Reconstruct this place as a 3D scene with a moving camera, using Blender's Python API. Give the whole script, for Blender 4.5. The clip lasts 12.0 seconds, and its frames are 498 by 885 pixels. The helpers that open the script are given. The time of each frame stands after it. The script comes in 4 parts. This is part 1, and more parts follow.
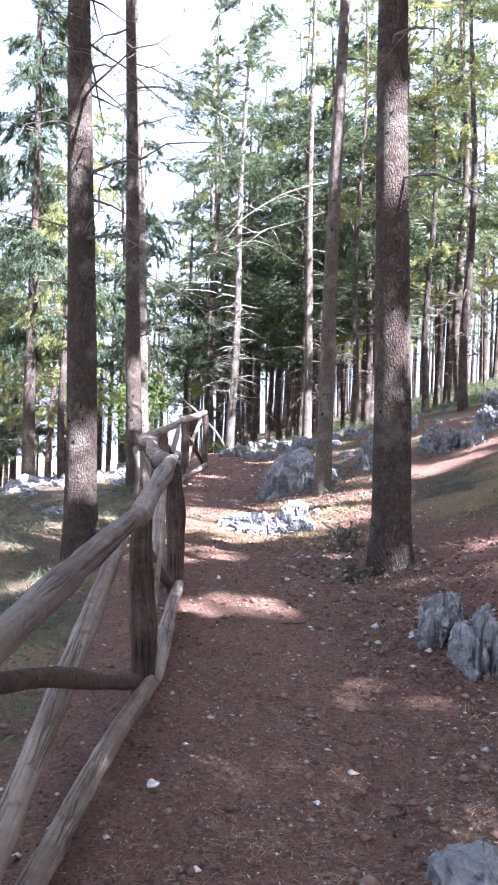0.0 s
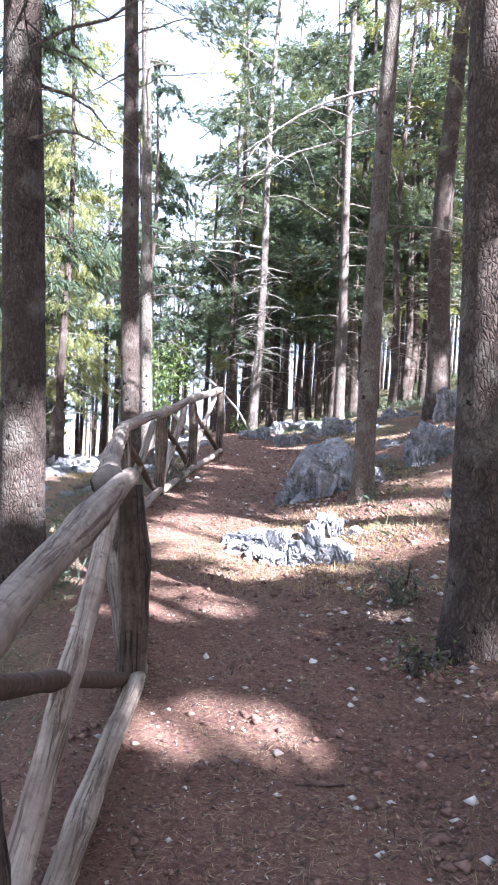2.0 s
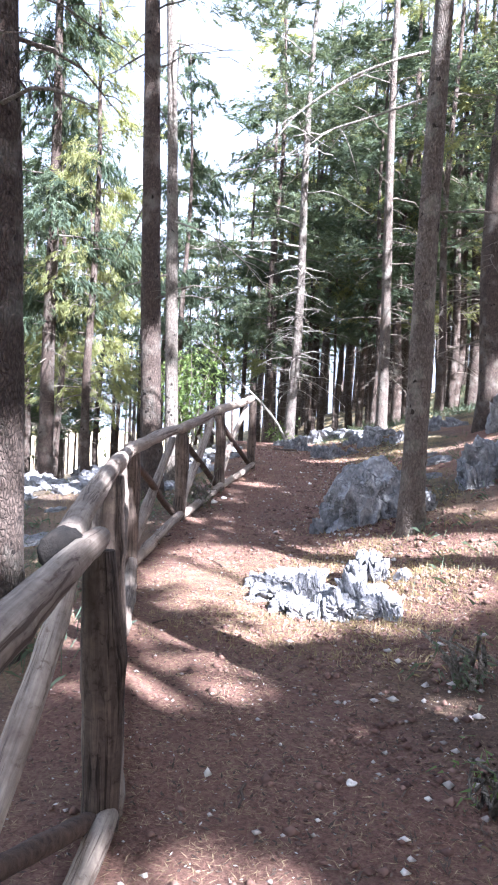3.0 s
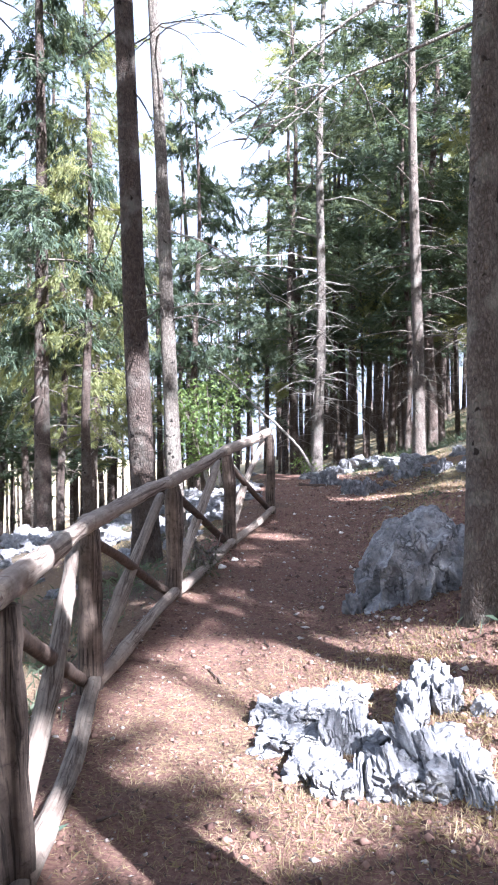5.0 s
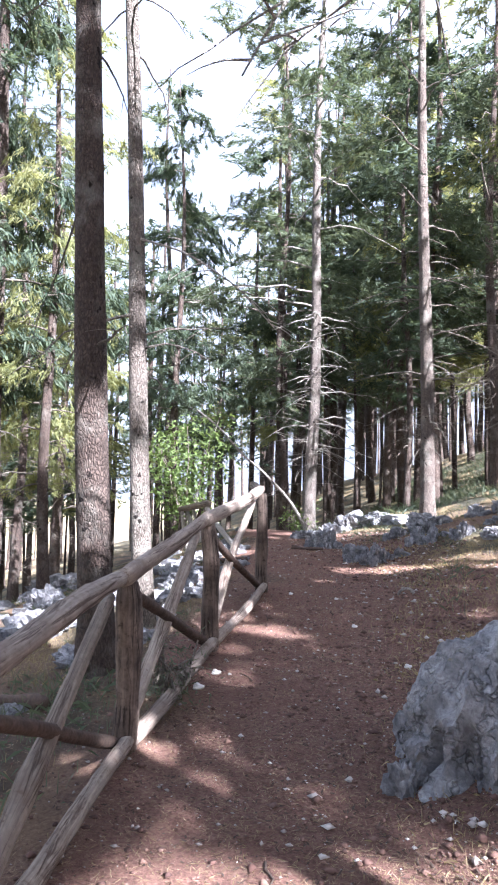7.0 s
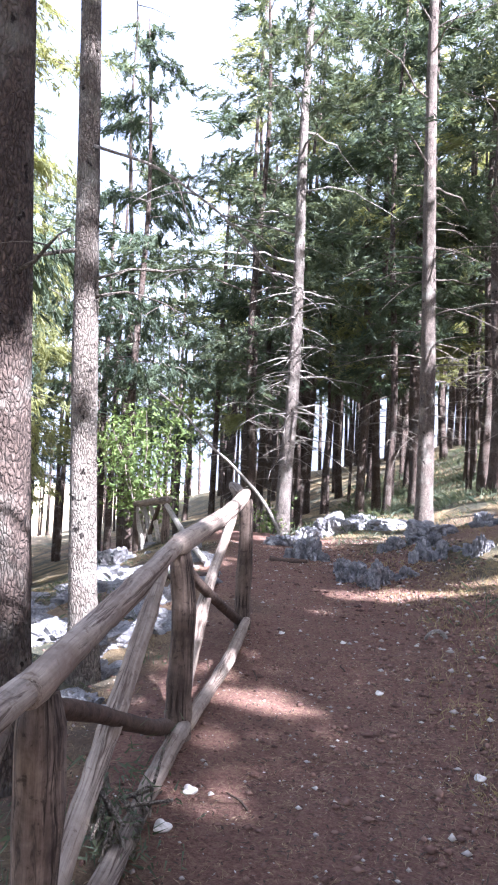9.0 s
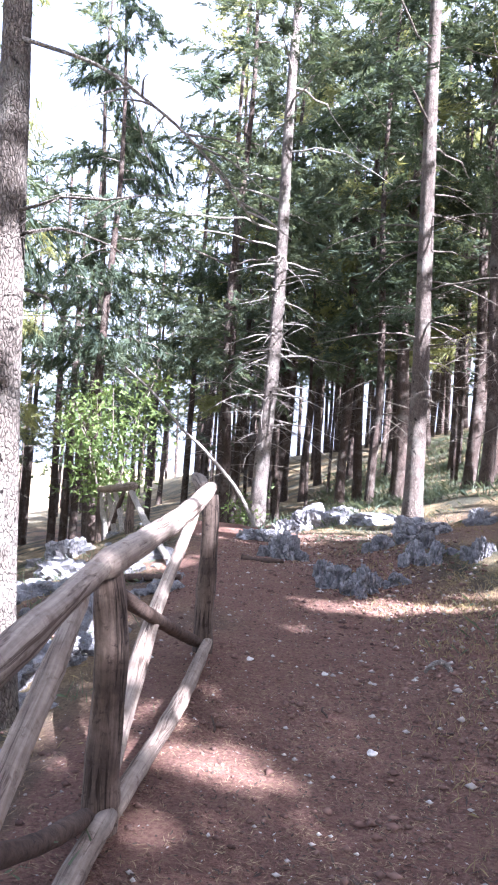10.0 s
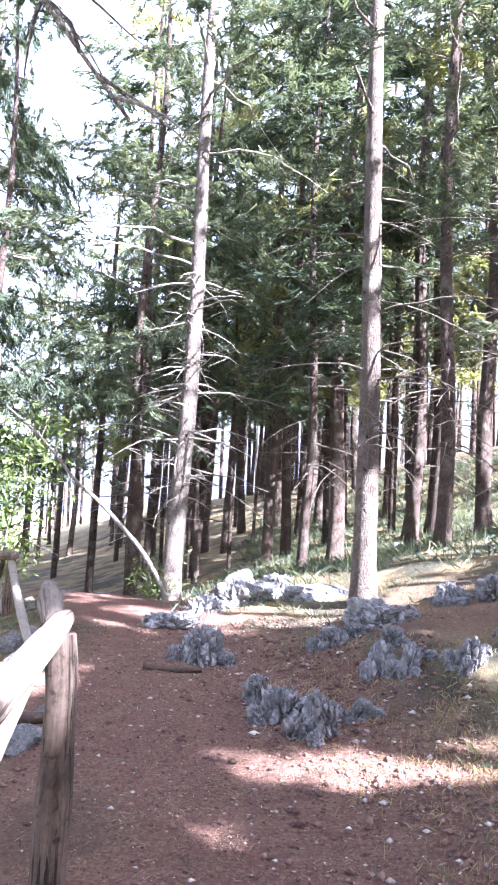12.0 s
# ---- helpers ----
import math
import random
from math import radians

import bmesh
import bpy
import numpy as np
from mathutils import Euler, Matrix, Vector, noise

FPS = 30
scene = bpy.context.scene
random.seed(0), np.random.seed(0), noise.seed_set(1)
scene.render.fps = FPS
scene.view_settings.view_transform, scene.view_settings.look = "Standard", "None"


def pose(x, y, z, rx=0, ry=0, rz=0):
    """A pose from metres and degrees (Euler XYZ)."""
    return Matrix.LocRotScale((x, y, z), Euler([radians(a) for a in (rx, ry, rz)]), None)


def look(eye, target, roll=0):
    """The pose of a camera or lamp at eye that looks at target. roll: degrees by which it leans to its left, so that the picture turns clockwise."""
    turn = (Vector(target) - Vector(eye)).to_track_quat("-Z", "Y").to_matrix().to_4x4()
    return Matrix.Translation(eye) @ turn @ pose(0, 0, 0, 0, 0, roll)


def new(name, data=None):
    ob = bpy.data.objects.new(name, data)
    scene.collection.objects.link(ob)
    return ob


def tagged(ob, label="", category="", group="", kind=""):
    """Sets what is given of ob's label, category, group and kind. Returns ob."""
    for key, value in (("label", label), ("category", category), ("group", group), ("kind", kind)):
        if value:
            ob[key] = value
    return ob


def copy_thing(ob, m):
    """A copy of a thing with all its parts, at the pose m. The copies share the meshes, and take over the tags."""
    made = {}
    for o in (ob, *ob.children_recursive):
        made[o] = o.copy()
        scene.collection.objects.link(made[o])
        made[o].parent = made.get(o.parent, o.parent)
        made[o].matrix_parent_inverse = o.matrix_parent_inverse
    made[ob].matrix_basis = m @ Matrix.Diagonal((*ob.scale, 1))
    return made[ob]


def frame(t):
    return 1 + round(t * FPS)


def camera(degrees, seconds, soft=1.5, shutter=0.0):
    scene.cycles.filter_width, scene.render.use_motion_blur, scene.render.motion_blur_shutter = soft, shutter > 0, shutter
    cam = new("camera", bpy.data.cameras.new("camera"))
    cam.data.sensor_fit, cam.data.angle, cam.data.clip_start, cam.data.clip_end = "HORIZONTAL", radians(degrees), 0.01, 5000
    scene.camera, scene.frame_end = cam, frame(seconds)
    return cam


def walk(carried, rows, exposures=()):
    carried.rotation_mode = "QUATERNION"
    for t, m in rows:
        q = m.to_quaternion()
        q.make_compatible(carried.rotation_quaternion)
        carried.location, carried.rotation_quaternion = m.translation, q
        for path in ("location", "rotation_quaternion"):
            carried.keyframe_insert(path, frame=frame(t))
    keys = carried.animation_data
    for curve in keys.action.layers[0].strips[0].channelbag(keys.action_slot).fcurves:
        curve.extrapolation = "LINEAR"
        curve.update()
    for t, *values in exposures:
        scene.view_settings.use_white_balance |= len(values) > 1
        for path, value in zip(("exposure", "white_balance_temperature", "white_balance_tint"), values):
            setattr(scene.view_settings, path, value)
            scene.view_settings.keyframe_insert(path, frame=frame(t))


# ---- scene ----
cam = camera(38.0, 12.0, soft=2.0)
PATH = [
    (0, (1.209, 2.18, 1.797), (0.904, 4.156, 1.793), 1.7),
    (0.5, (1.153, 2.664, 1.838), (0.733, 4.618, 1.787), 3.4),
    (1, (1.06, 3.133, 1.858), (0.714, 5.101, 1.77), 3.6),
    (1.5, (1.067, 3.577, 1.913), (0.642, 5.524, 1.749), 3.4),
    (2, (1.01, 4.044, 1.942), (0.63, 6.005, 1.861), 2.6),
    (2.5, (0.943, 4.455, 2.007), (0.517, 6.407, 1.915), 2.1),
    (2.7, (0.935, 4.629, 2.031), (0.47, 6.572, 1.94), 2.5),
    (4.3, (0.788, 5.815, 2.125), (0.27, 7.746, 2.129), 2.8),
    (4.5, (0.757, 5.923, 2.159), (0.265, 7.861, 2.173), 1.6),
    (5, (0.719, 6.319, 2.206), (0.146, 8.235, 2.191), -0.3),
    (5.5, (0.612, 6.703, 2.239), (0.06, 8.625, 2.229), 1.7),
    (6, (0.487, 7.082, 2.289), (-0.073, 9.002, 2.262), -1.4),
    (6.5, (0.347, 7.457, 2.33), (-0.264, 9.361, 2.388), 2.2),
    (6.7, (0.296, 7.599, 2.344), (-0.231, 9.526, 2.446), 0.8),
    (8.3, (-0.24, 8.817, 2.468), (-0.759, 10.747, 2.542), 0.8),
    (8.5, (-0.294, 8.94, 2.434), (-0.8, 10.872, 2.536), 1.8),
    (9, (-0.402, 9.357, 2.45), (-0.808, 11.314, 2.522), 2.5),
    (9.5, (-0.455, 9.795, 2.474), (-0.788, 11.766, 2.524), 0.2),
    (10, (-0.522, 10.289, 2.486), (-0.869, 12.259, 2.516), 3.8),
    (10.5, (-0.554, 10.744, 2.546), (-0.723, 12.736, 2.595), 1.1),
    (11, (-0.616, 11.208, 2.602), (-0.855, 13.193, 2.641), 3.2),
    (11.5, (-0.683, 11.704, 2.657), (-0.845, 13.696, 2.725), 1.8),
    (12, (-0.724, 12.094, 2.699), (-0.863, 14.084, 2.85), 3.0),
]
walk(cam, [(t, look(eye, target, roll)) for t, eye, target, roll in PATH], exposures=[(0.0, 3.55, 5450, 21), (2.5, 3.55, 5450, 19), (5.0, 3.22, 5420, 18), (8.0, 3.25, 5580, 22), (9.5, 3.5, 5450, 24), (11.0, 3.78, 5450, 26), (12.0, 4.05, 5450, 26)])

# ---- light ----
SUN_FROM = Vector((0.64, -0.42, 0.64)).normalized()
sun_el = math.asin(SUN_FROM.z)
world = bpy.data.worlds.new("world")
scene.world = world
world.use_nodes = True
wn = world.node_tree
sky = wn.nodes.new("ShaderNodeTexSky")
sky.sky_type = 'NISHITA'
sky.sun_disc = False
sky.sun_elevation = sun_el
sky.sun_rotation = math.atan2(SUN_FROM.x, SUN_FROM.y)
sky.air_density = 1.2
sky.dust_density = 6.0
sky.ozone_density = 1.0
haze = wn.nodes.new("ShaderNodeMix")
haze.data_type = 'RGBA'
cloud = wn.nodes.new("ShaderNodeTexNoise")
cloud.inputs["Scale"].default_value, cloud.inputs["Detail"].default_value = 3.0, 5.0
veil = wn.nodes.new("ShaderNodeMapRange")
veil.inputs["From Min"].default_value, veil.inputs["From Max"].default_value = 0.35, 0.65
veil.inputs["To Min"].default_value, veil.inputs["To Max"].default_value = 0.35, 0.8
wn.links.new(cloud.outputs["Fac"], veil.inputs[0])
wn.links.new(veil.outputs[0], haze.inputs[0])
wn.links.new(sky.outputs[0], haze.inputs[6])
haze.inputs[7].default_value = (5.2, 5.6, 6.2, 1)
wn.links.new(haze.outputs[2], wn.nodes["Background"].inputs[0])
wn.nodes["Background"].inputs[1].default_value = 0.045
sun = new("sun", bpy.data.lights.new("sun", 'SUN'))
sun.data.energy = 5.0
sun.data.angle = radians(0.53)
sun.data.color = (1.0, 0.95, 0.88)
sun.matrix_world = look(SUN_FROM * 40, (0, 0, 0))

# ---- materials ----


def material(name, build, rough=0.9):
    m = bpy.data.materials.new(name)
    m.use_nodes = True
    nt = m.node_tree
    bs = nt.nodes["Principled BSDF"]
    bs.inputs["Roughness"].default_value = rough
    bs.inputs["Specular IOR Level"].default_value = 0.25
    build(nt, bs)
    return m


def node(nt, kind, **values):
    n = nt.nodes.new(kind)
    for k, v in values.items():
        n.inputs[k.replace("_", " ")].default_value = v
    return n


def coords(nt, scale=(1, 1, 1)):
    tc = nt.nodes.new("ShaderNodeTexCoord")
    mp = nt.nodes.new("ShaderNodeMapping")
    mp.inputs["Scale"].default_value = scale
    nt.links.new(tc.outputs["Object"], mp.inputs[0])
    return mp.outputs[0]


def noise_tex(nt, co, scale, detail=6, rough=0.6, distort=0.0):
    n = node(nt, "ShaderNodeTexNoise", Scale=scale, Detail=detail, Roughness=rough, Distortion=distort)
    nt.links.new(co, n.inputs["Vector"])
    return n.outputs["Fac"]


def ramp(nt, fac, stops):
    r = nt.nodes.new("ShaderNodeValToRGB")
    e = r.color_ramp.elements
    while len(e) < len(stops):
        e.new(0.5)
    for k, (p, c) in zip(e, stops):
        k.position, k.color = p, (*c, 1)
    nt.links.new(fac, r.inputs[0])
    return r.outputs[0]


def mix(nt, fac, a, b, mode='MIX'):
    m = nt.nodes.new("ShaderNodeMix")
    m.data_type, m.blend_type = 'RGBA', mode
    for sock, v in ((m.inputs[0], fac), (m.inputs[6], a), (m.inputs[7], b)):
        if isinstance(v, (int, float)):
            sock.default_value = v
        elif isinstance(v, tuple):
            sock.default_value = (*v, 1)
        else:
            nt.links.new(v, sock)
    return m.outputs[2]


def bump(nt, bs, height, strength, dist):
    b = node(nt, "ShaderNodeBump", Strength=strength, Distance=dist)
    nt.links.new(height, b.inputs["Height"])
    nt.links.new(b.outputs[0], bs.inputs["Normal"])


def ground_mat(nt, bs):
    co = coords(nt)
    at = nt.nodes.new("ShaderNodeAttribute")
    at.attribute_name = "cover"
    sp = nt.nodes.new("ShaderNodeSeparateColor")
    nt.links.new(at.outputs["Color"], sp.inputs[0])
    fine = noise_tex(nt, co, 55, 5, 0.7)
    mid = noise_tex(nt, co, 7, 6, 0.65)
    big = noise_tex(nt, co, 1.3, 4, 0.6)
    streak = noise_tex(nt, coords(nt, (30, 120, 30)), 1.0, 4, 0.7, 1.5)
    earth = ramp(nt, mid, [(0.25, (0.105, 0.05, 0.042)), (0.5, (0.20, 0.10, 0.083)), (0.75, (0.28, 0.175, 0.125))])
    earth = mix(nt, 0.62, earth, ramp(nt, fine, [(0.34, (0.036, 0.021, 0.018)), (0.5, (0.195, 0.10, 0.08)), (0.66, (0.30, 0.20, 0.138)), (0.8, (0.47, 0.38, 0.28))]))
    earth = mix(nt, 0.3, earth, ramp(nt, streak, [(0.4, (0.08, 0.045, 0.035)), (0.68, (0.36, 0.22, 0.15))]))
    dry = ramp(nt, fine, [(0.25, (0.09, 0.066, 0.038)), (0.5, (0.21, 0.16, 0.085)), (0.8, (0.38, 0.30, 0.17))])
    green = ramp(nt, mid, [(0.3, (0.03, 0.034, 0.022)), (0.6, (0.075, 0.076, 0.05)), (0.8, (0.17, 0.14, 0.09))])
    side = mix(nt, ramp(nt, big, [(0.42, (0, 0, 0)), (0.58, (1, 1, 1))]), dry, green)
    # far off, a pale dry tan, coloured bright so open land looks sunlit
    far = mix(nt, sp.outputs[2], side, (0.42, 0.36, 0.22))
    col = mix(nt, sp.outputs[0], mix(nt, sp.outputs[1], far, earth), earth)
    nt.links.new(col, bs.inputs["Base Color"])
    hgt = mix(nt, 0.5, fine, streak)
    bump(nt, bs, hgt, 1.0, 0.045)


GROUND = material("ground_needles", ground_mat, 0.95)


def bark_mat(dark, light, sc, lichen=0.25):
    def build(nt, bs):
        co = coords(nt, (1, 1, 0.42))
        v = node(nt, "ShaderNodeTexVoronoi", Scale=sc)
        v.feature = 'DISTANCE_TO_EDGE'
        wob = nt.nodes.new("ShaderNodeVectorMath")
        wob.operation = 'ADD'
        nz = node(nt, "ShaderNodeTexNoise", Scale=14.0, Detail=4.0)
        nt.links.new(co, nz.inputs["Vector"])
        sc2 = nt.nodes.new("ShaderNodeVectorMath")
        sc2.operation = 'SCALE'
        sc2.inputs["Scale"].default_value = 0.06
        nt.links.new(nz.outputs["Color"], sc2.inputs[0])
        nt.links.new(co, wob.inputs[0])
        nt.links.new(sc2.outputs[0], wob.inputs[1])
        nt.links.new(wob.outputs[0], v.inputs["Vector"])
        plate = ramp(nt, v.outputs["Distance"], [(0.0, (0, 0, 0)), (0.16, (0.75, 0.75, 0.75)), (0.4, (1, 1, 1))])
        n1 = noise_tex(nt, co, 60, 6, 0.7)
        n2 = noise_tex(nt, coords(nt), 5, 4, 0.6)
        flake = noise_tex(nt, coords(nt, (1, 1, 0.45)), 34, 5, 0.75, 1.2)
        c = mix(nt, 0.45, ramp(nt, n1, [(0.3, dark), (0.7, light)]), ramp(nt, flake, [(0.38, tuple(k * 0.6 for k in dark)), (0.62, light)]))
        c = mix(nt, mix(nt, 0.55, (1, 1, 1), plate), tuple(k * 0.5 for k in dark), c)
        c = mix(nt, ramp(nt, n2, [(0.5, (0, 0, 0)), (0.72, (lichen, lichen, lichen))]), c, (0.42, 0.42, 0.36))
        oi = nt.nodes.new("ShaderNodeObjectInfo")
        hs = node(nt, "ShaderNodeHueSaturation")
        mr = node(nt, "ShaderNodeMapRange", To_Min=0.75, To_Max=1.2)
        nt.links.new(oi.outputs["Random"], mr.inputs[0])
        nt.links.new(mr.outputs[0], hs.inputs["Value"])
        nt.links.new(c, hs.inputs["Color"])
        nt.links.new(hs.outputs[0], bs.inputs["Base Color"])
        knots = noise_tex(nt, coords(nt, (1, 1, 0.8)), 16, 3, 0.5)
        c2 = ramp(nt, knots, [(0.30, (1, 1, 1)), (0.35, (0, 0, 0))])
        nt.links.new(mix(nt, c2, c, tuple(k * 0.35 for k in dark)), hs.inputs["Color"])
        bump(nt, bs, mix(nt, 0.6, plate, flake), 1.0, 0.03)
    return build


BARK = material("bark_brown", bark_mat((0.042, 0.031, 0.026), (0.145, 0.108, 0.088), 62), 0.95)
BARK_GREY = material("bark_grey", bark_mat((0.075, 0.06, 0.05), (0.235, 0.195, 0.165), 66, 0.35), 0.95)
BARK_CRACKED = material("bark_cracked", bark_mat((0.045, 0.037, 0.03), (0.26, 0.225, 0.19), 62, 0.3), 0.95)
BARK_PALE = material("bark_pale", bark_mat((0.12, 0.10, 0.086), (0.36, 0.315, 0.275), 66, 0.5), 0.95)
TWIG = material("twig_grey", bark_mat((0.14, 0.115, 0.09), (0.34, 0.30, 0.25), 60), 0.9)


PALEWOOD = material("bleached_wood", bark_mat((0.30, 0.27, 0.23), (0.56, 0.52, 0.46), 50, 0.2), 0.85)


def wood_mat(nt, bs, tan=(0.39, 0.335, 0.275), mid=(0.18, 0.147, 0.12), stain=(0.12, 0.085, 0.066)):
    co = coords(nt, (1, 1, 1))
    uv = nt.nodes.new("ShaderNodeUVMap")
    mp = nt.nodes.new("ShaderNodeMapping")
    mp.inputs["Scale"].default_value = (9, 1.1, 1)
    nt.links.new(uv.outputs[0], mp.inputs[0])
    grain = noise_tex(nt, mp.outputs[0], 3.0, 8, 0.7, 0.6)
    crack = noise_tex(nt, mp.outputs[0], 1.3, 5, 0.75, 0.8)
    blot = noise_tex(nt, co, 4, 5, 0.65)
    mottle = noise_tex(nt, co, 26, 6, 0.7, 0.5)
    c = mix(nt, 0.3, ramp(nt, grain, [(0.30, (0.06, 0.047, 0.04)), (0.46, mid), (0.72, tan)]), ramp(nt, mottle, [(0.36, mid), (0.66, tan)]))
    c = mix(nt, ramp(nt, mottle, [(0.34, (0.8, 0.8, 0.8)), (0.42, (0, 0, 0))]), c, stain)
    c = mix(nt, ramp(nt, blot, [(0.45, (0, 0, 0)), (0.65, (0.65, 0.65, 0.65))]), c, stain)
    ck = ramp(nt, crack, [(0.385, (0, 0, 0)), (0.45, (1, 1, 1))])
    c = mix(nt, ck, tuple(0.65 * k for k in stain), c)
    oi = nt.nodes.new("ShaderNodeObjectInfo")
    mr = node(nt, "ShaderNodeMapRange", To_Min=0.6, To_Max=1.2)
    hs = node(nt, "ShaderNodeHueSaturation")
    nt.links.new(oi.outputs["Random"], mr.inputs[0])
    nt.links.new(mr.outputs[0], hs.inputs["Value"])
    nt.links.new(c, hs.inputs["Color"])
    nt.links.new(hs.outputs[0], bs.inputs["Base Color"])
    bump(nt, bs, mix(nt, 0.35, mix(nt, 0.5, grain, mottle), ck), 0.8, 0.008)


WOOD = material("weathered_wood", wood_mat, 0.85)
POSTWOOD = material("brown_post_wood", lambda nt, bs: wood_mat(nt, bs, (0.25, 0.195, 0.155), (0.075, 0.055, 0.044), (0.03, 0.021, 0.017)), 0.88)


def dark_wood_mat(nt, bs, low=(0.03, 0.021, 0.018), high=(0.115, 0.08, 0.06)):
    co = coords(nt, (1, 1, 1))
    n = noise_tex(nt, co, 30, 6, 0.7)
    c = ramp(nt, n, [(0.3, low), (0.7, high)])
    nt.links.new(c, bs.inputs["Base Color"])
    bump(nt, bs, n, 0.8, 0.01)


DARKWOOD = material("dark_barked_wood", dark_wood_mat, 0.9)
CUTWOOD = material("blackened_cut_wood", lambda nt, bs: dark_wood_mat(nt, bs, (0.004, 0.004, 0.004), (0.02, 0.017, 0.015)), 0.9)


def rock_mat(nt, bs):
    co = coords(nt)
    n1 = noise_tex(nt, co, 9, 8, 0.7, 0.4)
    n2 = noise_tex(nt, co, 70, 6, 0.75)
    n3 = noise_tex(nt, coords(nt, (1.6, 1.6, 0.8)), 13, 6, 0.7, 0.8)
    c = ramp(nt, n1, [(0.3, (0.085, 0.085, 0.092)), (0.48, (0.22, 0.22, 0.227)), (0.68, (0.40, 0.40, 0.403))])
    c = mix(nt, ramp(nt, n2, [(0.32, (0.7, 0.7, 0.7)), (0.5, (0, 0, 0))]), c, (0.16, 0.16, 0.165))
    c = mix(nt, ramp(nt, n3, [(0.52, (0, 0, 0)), (0.66, (0.7, 0.7, 0.7))]), c, (0.08, 0.078, 0.08))
    vo = node(nt, "ShaderNodeTexVoronoi", Scale=13.0)
    vo.feature = 'DISTANCE_TO_EDGE'
    warp = node(nt, "ShaderNodeTexNoise", Scale=9.0, Detail=3.0)
    wadd = nt.nodes.new("ShaderNodeMixRGB")
    wadd.inputs[0].default_value = 0.2
    nt.links.new(coords(nt, (1, 1, 0.45)), wadd.inputs[1])
    nt.links.new(co, warp.inputs["Vector"])
    nt.links.new(warp.outputs["Color"], wadd.inputs[2])
    nt.links.new(wadd.outputs[0], vo.inputs["Vector"])
    fissure = ramp(nt, vo.outputs["Distance"], [(0.0, (0, 0, 0)), (0.05, (0.55, 0.55, 0.55)), (0.12, (1, 1, 1))])
    some = ramp(nt, noise_tex(nt, co, 4.5, 4, 0.6), [(0.47, (1, 1, 1)), (0.58, (0, 0, 0))])
    fissure = mix(nt, some, fissure, (1, 1, 1))
    c = mix(nt, fissure, mix(nt, 0.35, (0.06, 0.058, 0.06), c), c)
    moss = noise_tex(nt, co, 3.1, 5, 0.6)
    geo = nt.nodes.new("ShaderNodeNewGeometry")
    sx = nt.nodes.new("ShaderNodeSeparateXYZ")
    nt.links.new(geo.outputs["Normal"], sx.inputs[0])
    up = node(nt, "ShaderNodeMapRange", From_Min=0.5, From_Max=0.95)
    nt.links.new(sx.outputs[2], up.inputs[0])
    mm = nt.nodes.new("ShaderNodeMath")
    mm.operation = 'MULTIPLY'
    nt.links.new(up.outputs[0], mm.inputs[0])
    nt.links.new(ramp(nt, moss, [(0.56, (0, 0, 0)), (0.66, (0.7, 0.7, 0.7))]), mm.inputs[1])
    c = mix(nt, mm.outputs[0], c, (0.17, 0.14, 0.07))
    nt.links.new(c, bs.inputs["Base Color"])
    bump(nt, bs, mix(nt, 0.55, mix(nt, 0.6, n2, n3), fissure), 1.0, 0.04)


ROCK = material("limestone", rock_mat, 0.92)


def leaf_mat(a, b, c, trans=0.45):
    def build(nt, bs):
        geo = nt.nodes.new("ShaderNodeNewGeometry")
        col = ramp(nt, geo.outputs["Random Per Island"], [(0.0, a), (0.55, b), (1.0, c)])
        big = noise_tex(nt, coords(nt), 0.9, 3, 0.5)
        col = mix(nt, ramp(nt, big, [(0.35, (0, 0, 0)), (0.7, (0.6, 0.6, 0.6))]), col, c)
        nt.links.new(col, bs.inputs["Base Color"])
        tr = nt.nodes.new("ShaderNodeBsdfTranslucent")
        nt.links.new(mix(nt, 0.5, col, (c[0] * 1.6, c[1] * 1.5, c[2] * 0.8)), tr.inputs[0])
        ms = nt.nodes.new("ShaderNodeMixShader")
        ms.inputs[0].default_value = trans
        nt.links.new(bs.outputs[0], ms.inputs[1])
        nt.links.new(tr.outputs[0], ms.inputs[2])
        nt.links.new(ms.outputs[0], nt.nodes["Material Output"].inputs[0])
    return build


# pale ends and clumps stand in for sun on the sprays, dark ends for shade
NEEDLE = material("conifer_needles", leaf_mat((0.024, 0.042, 0.034), (0.056, 0.085, 0.062), (0.132, 0.158, 0.098), 0.42), 0.6)
NEEDLE_DARK = material("conifer_needles_dark", leaf_mat((0.02, 0.035, 0.03), (0.042, 0.066, 0.05), (0.095, 0.125, 0.075), 0.4), 0.6)
# yellow-green needles, coloured brighter to imitate sunlit foliage
NEEDLE_GOLD_LIT = material("conifer_needles_yellowish_sunlit", leaf_mat((0.085, 0.105, 0.05), (0.15, 0.17, 0.075), (0.25, 0.26, 0.12), 0.55), 0.6)
BROAD = material("shrub_leaves", leaf_mat((0.07, 0.11, 0.045), (0.11, 0.165, 0.06), (0.17, 0.23, 0.08)), 0.5)
GRASS = material("grass_blades", leaf_mat((0.045, 0.075, 0.055), (0.075, 0.11, 0.08), (0.14, 0.16, 0.105)), 0.7)
DRYGRASS = material("dry_grass", leaf_mat((0.13, 0.10, 0.06), (0.23, 0.185, 0.11), (0.38, 0.31, 0.20)), 0.8)
LITTER = material("fallen_needles", leaf_mat((0.05, 0.03, 0.022), (0.20, 0.13, 0.082), (0.40, 0.305, 0.19), 0.1), 0.85)
PEBBLE = material("pale_pebbles", leaf_mat((0.18, 0.14, 0.12), (0.32, 0.28, 0.25), (0.52, 0.48, 0.44), 0.0), 0.85)

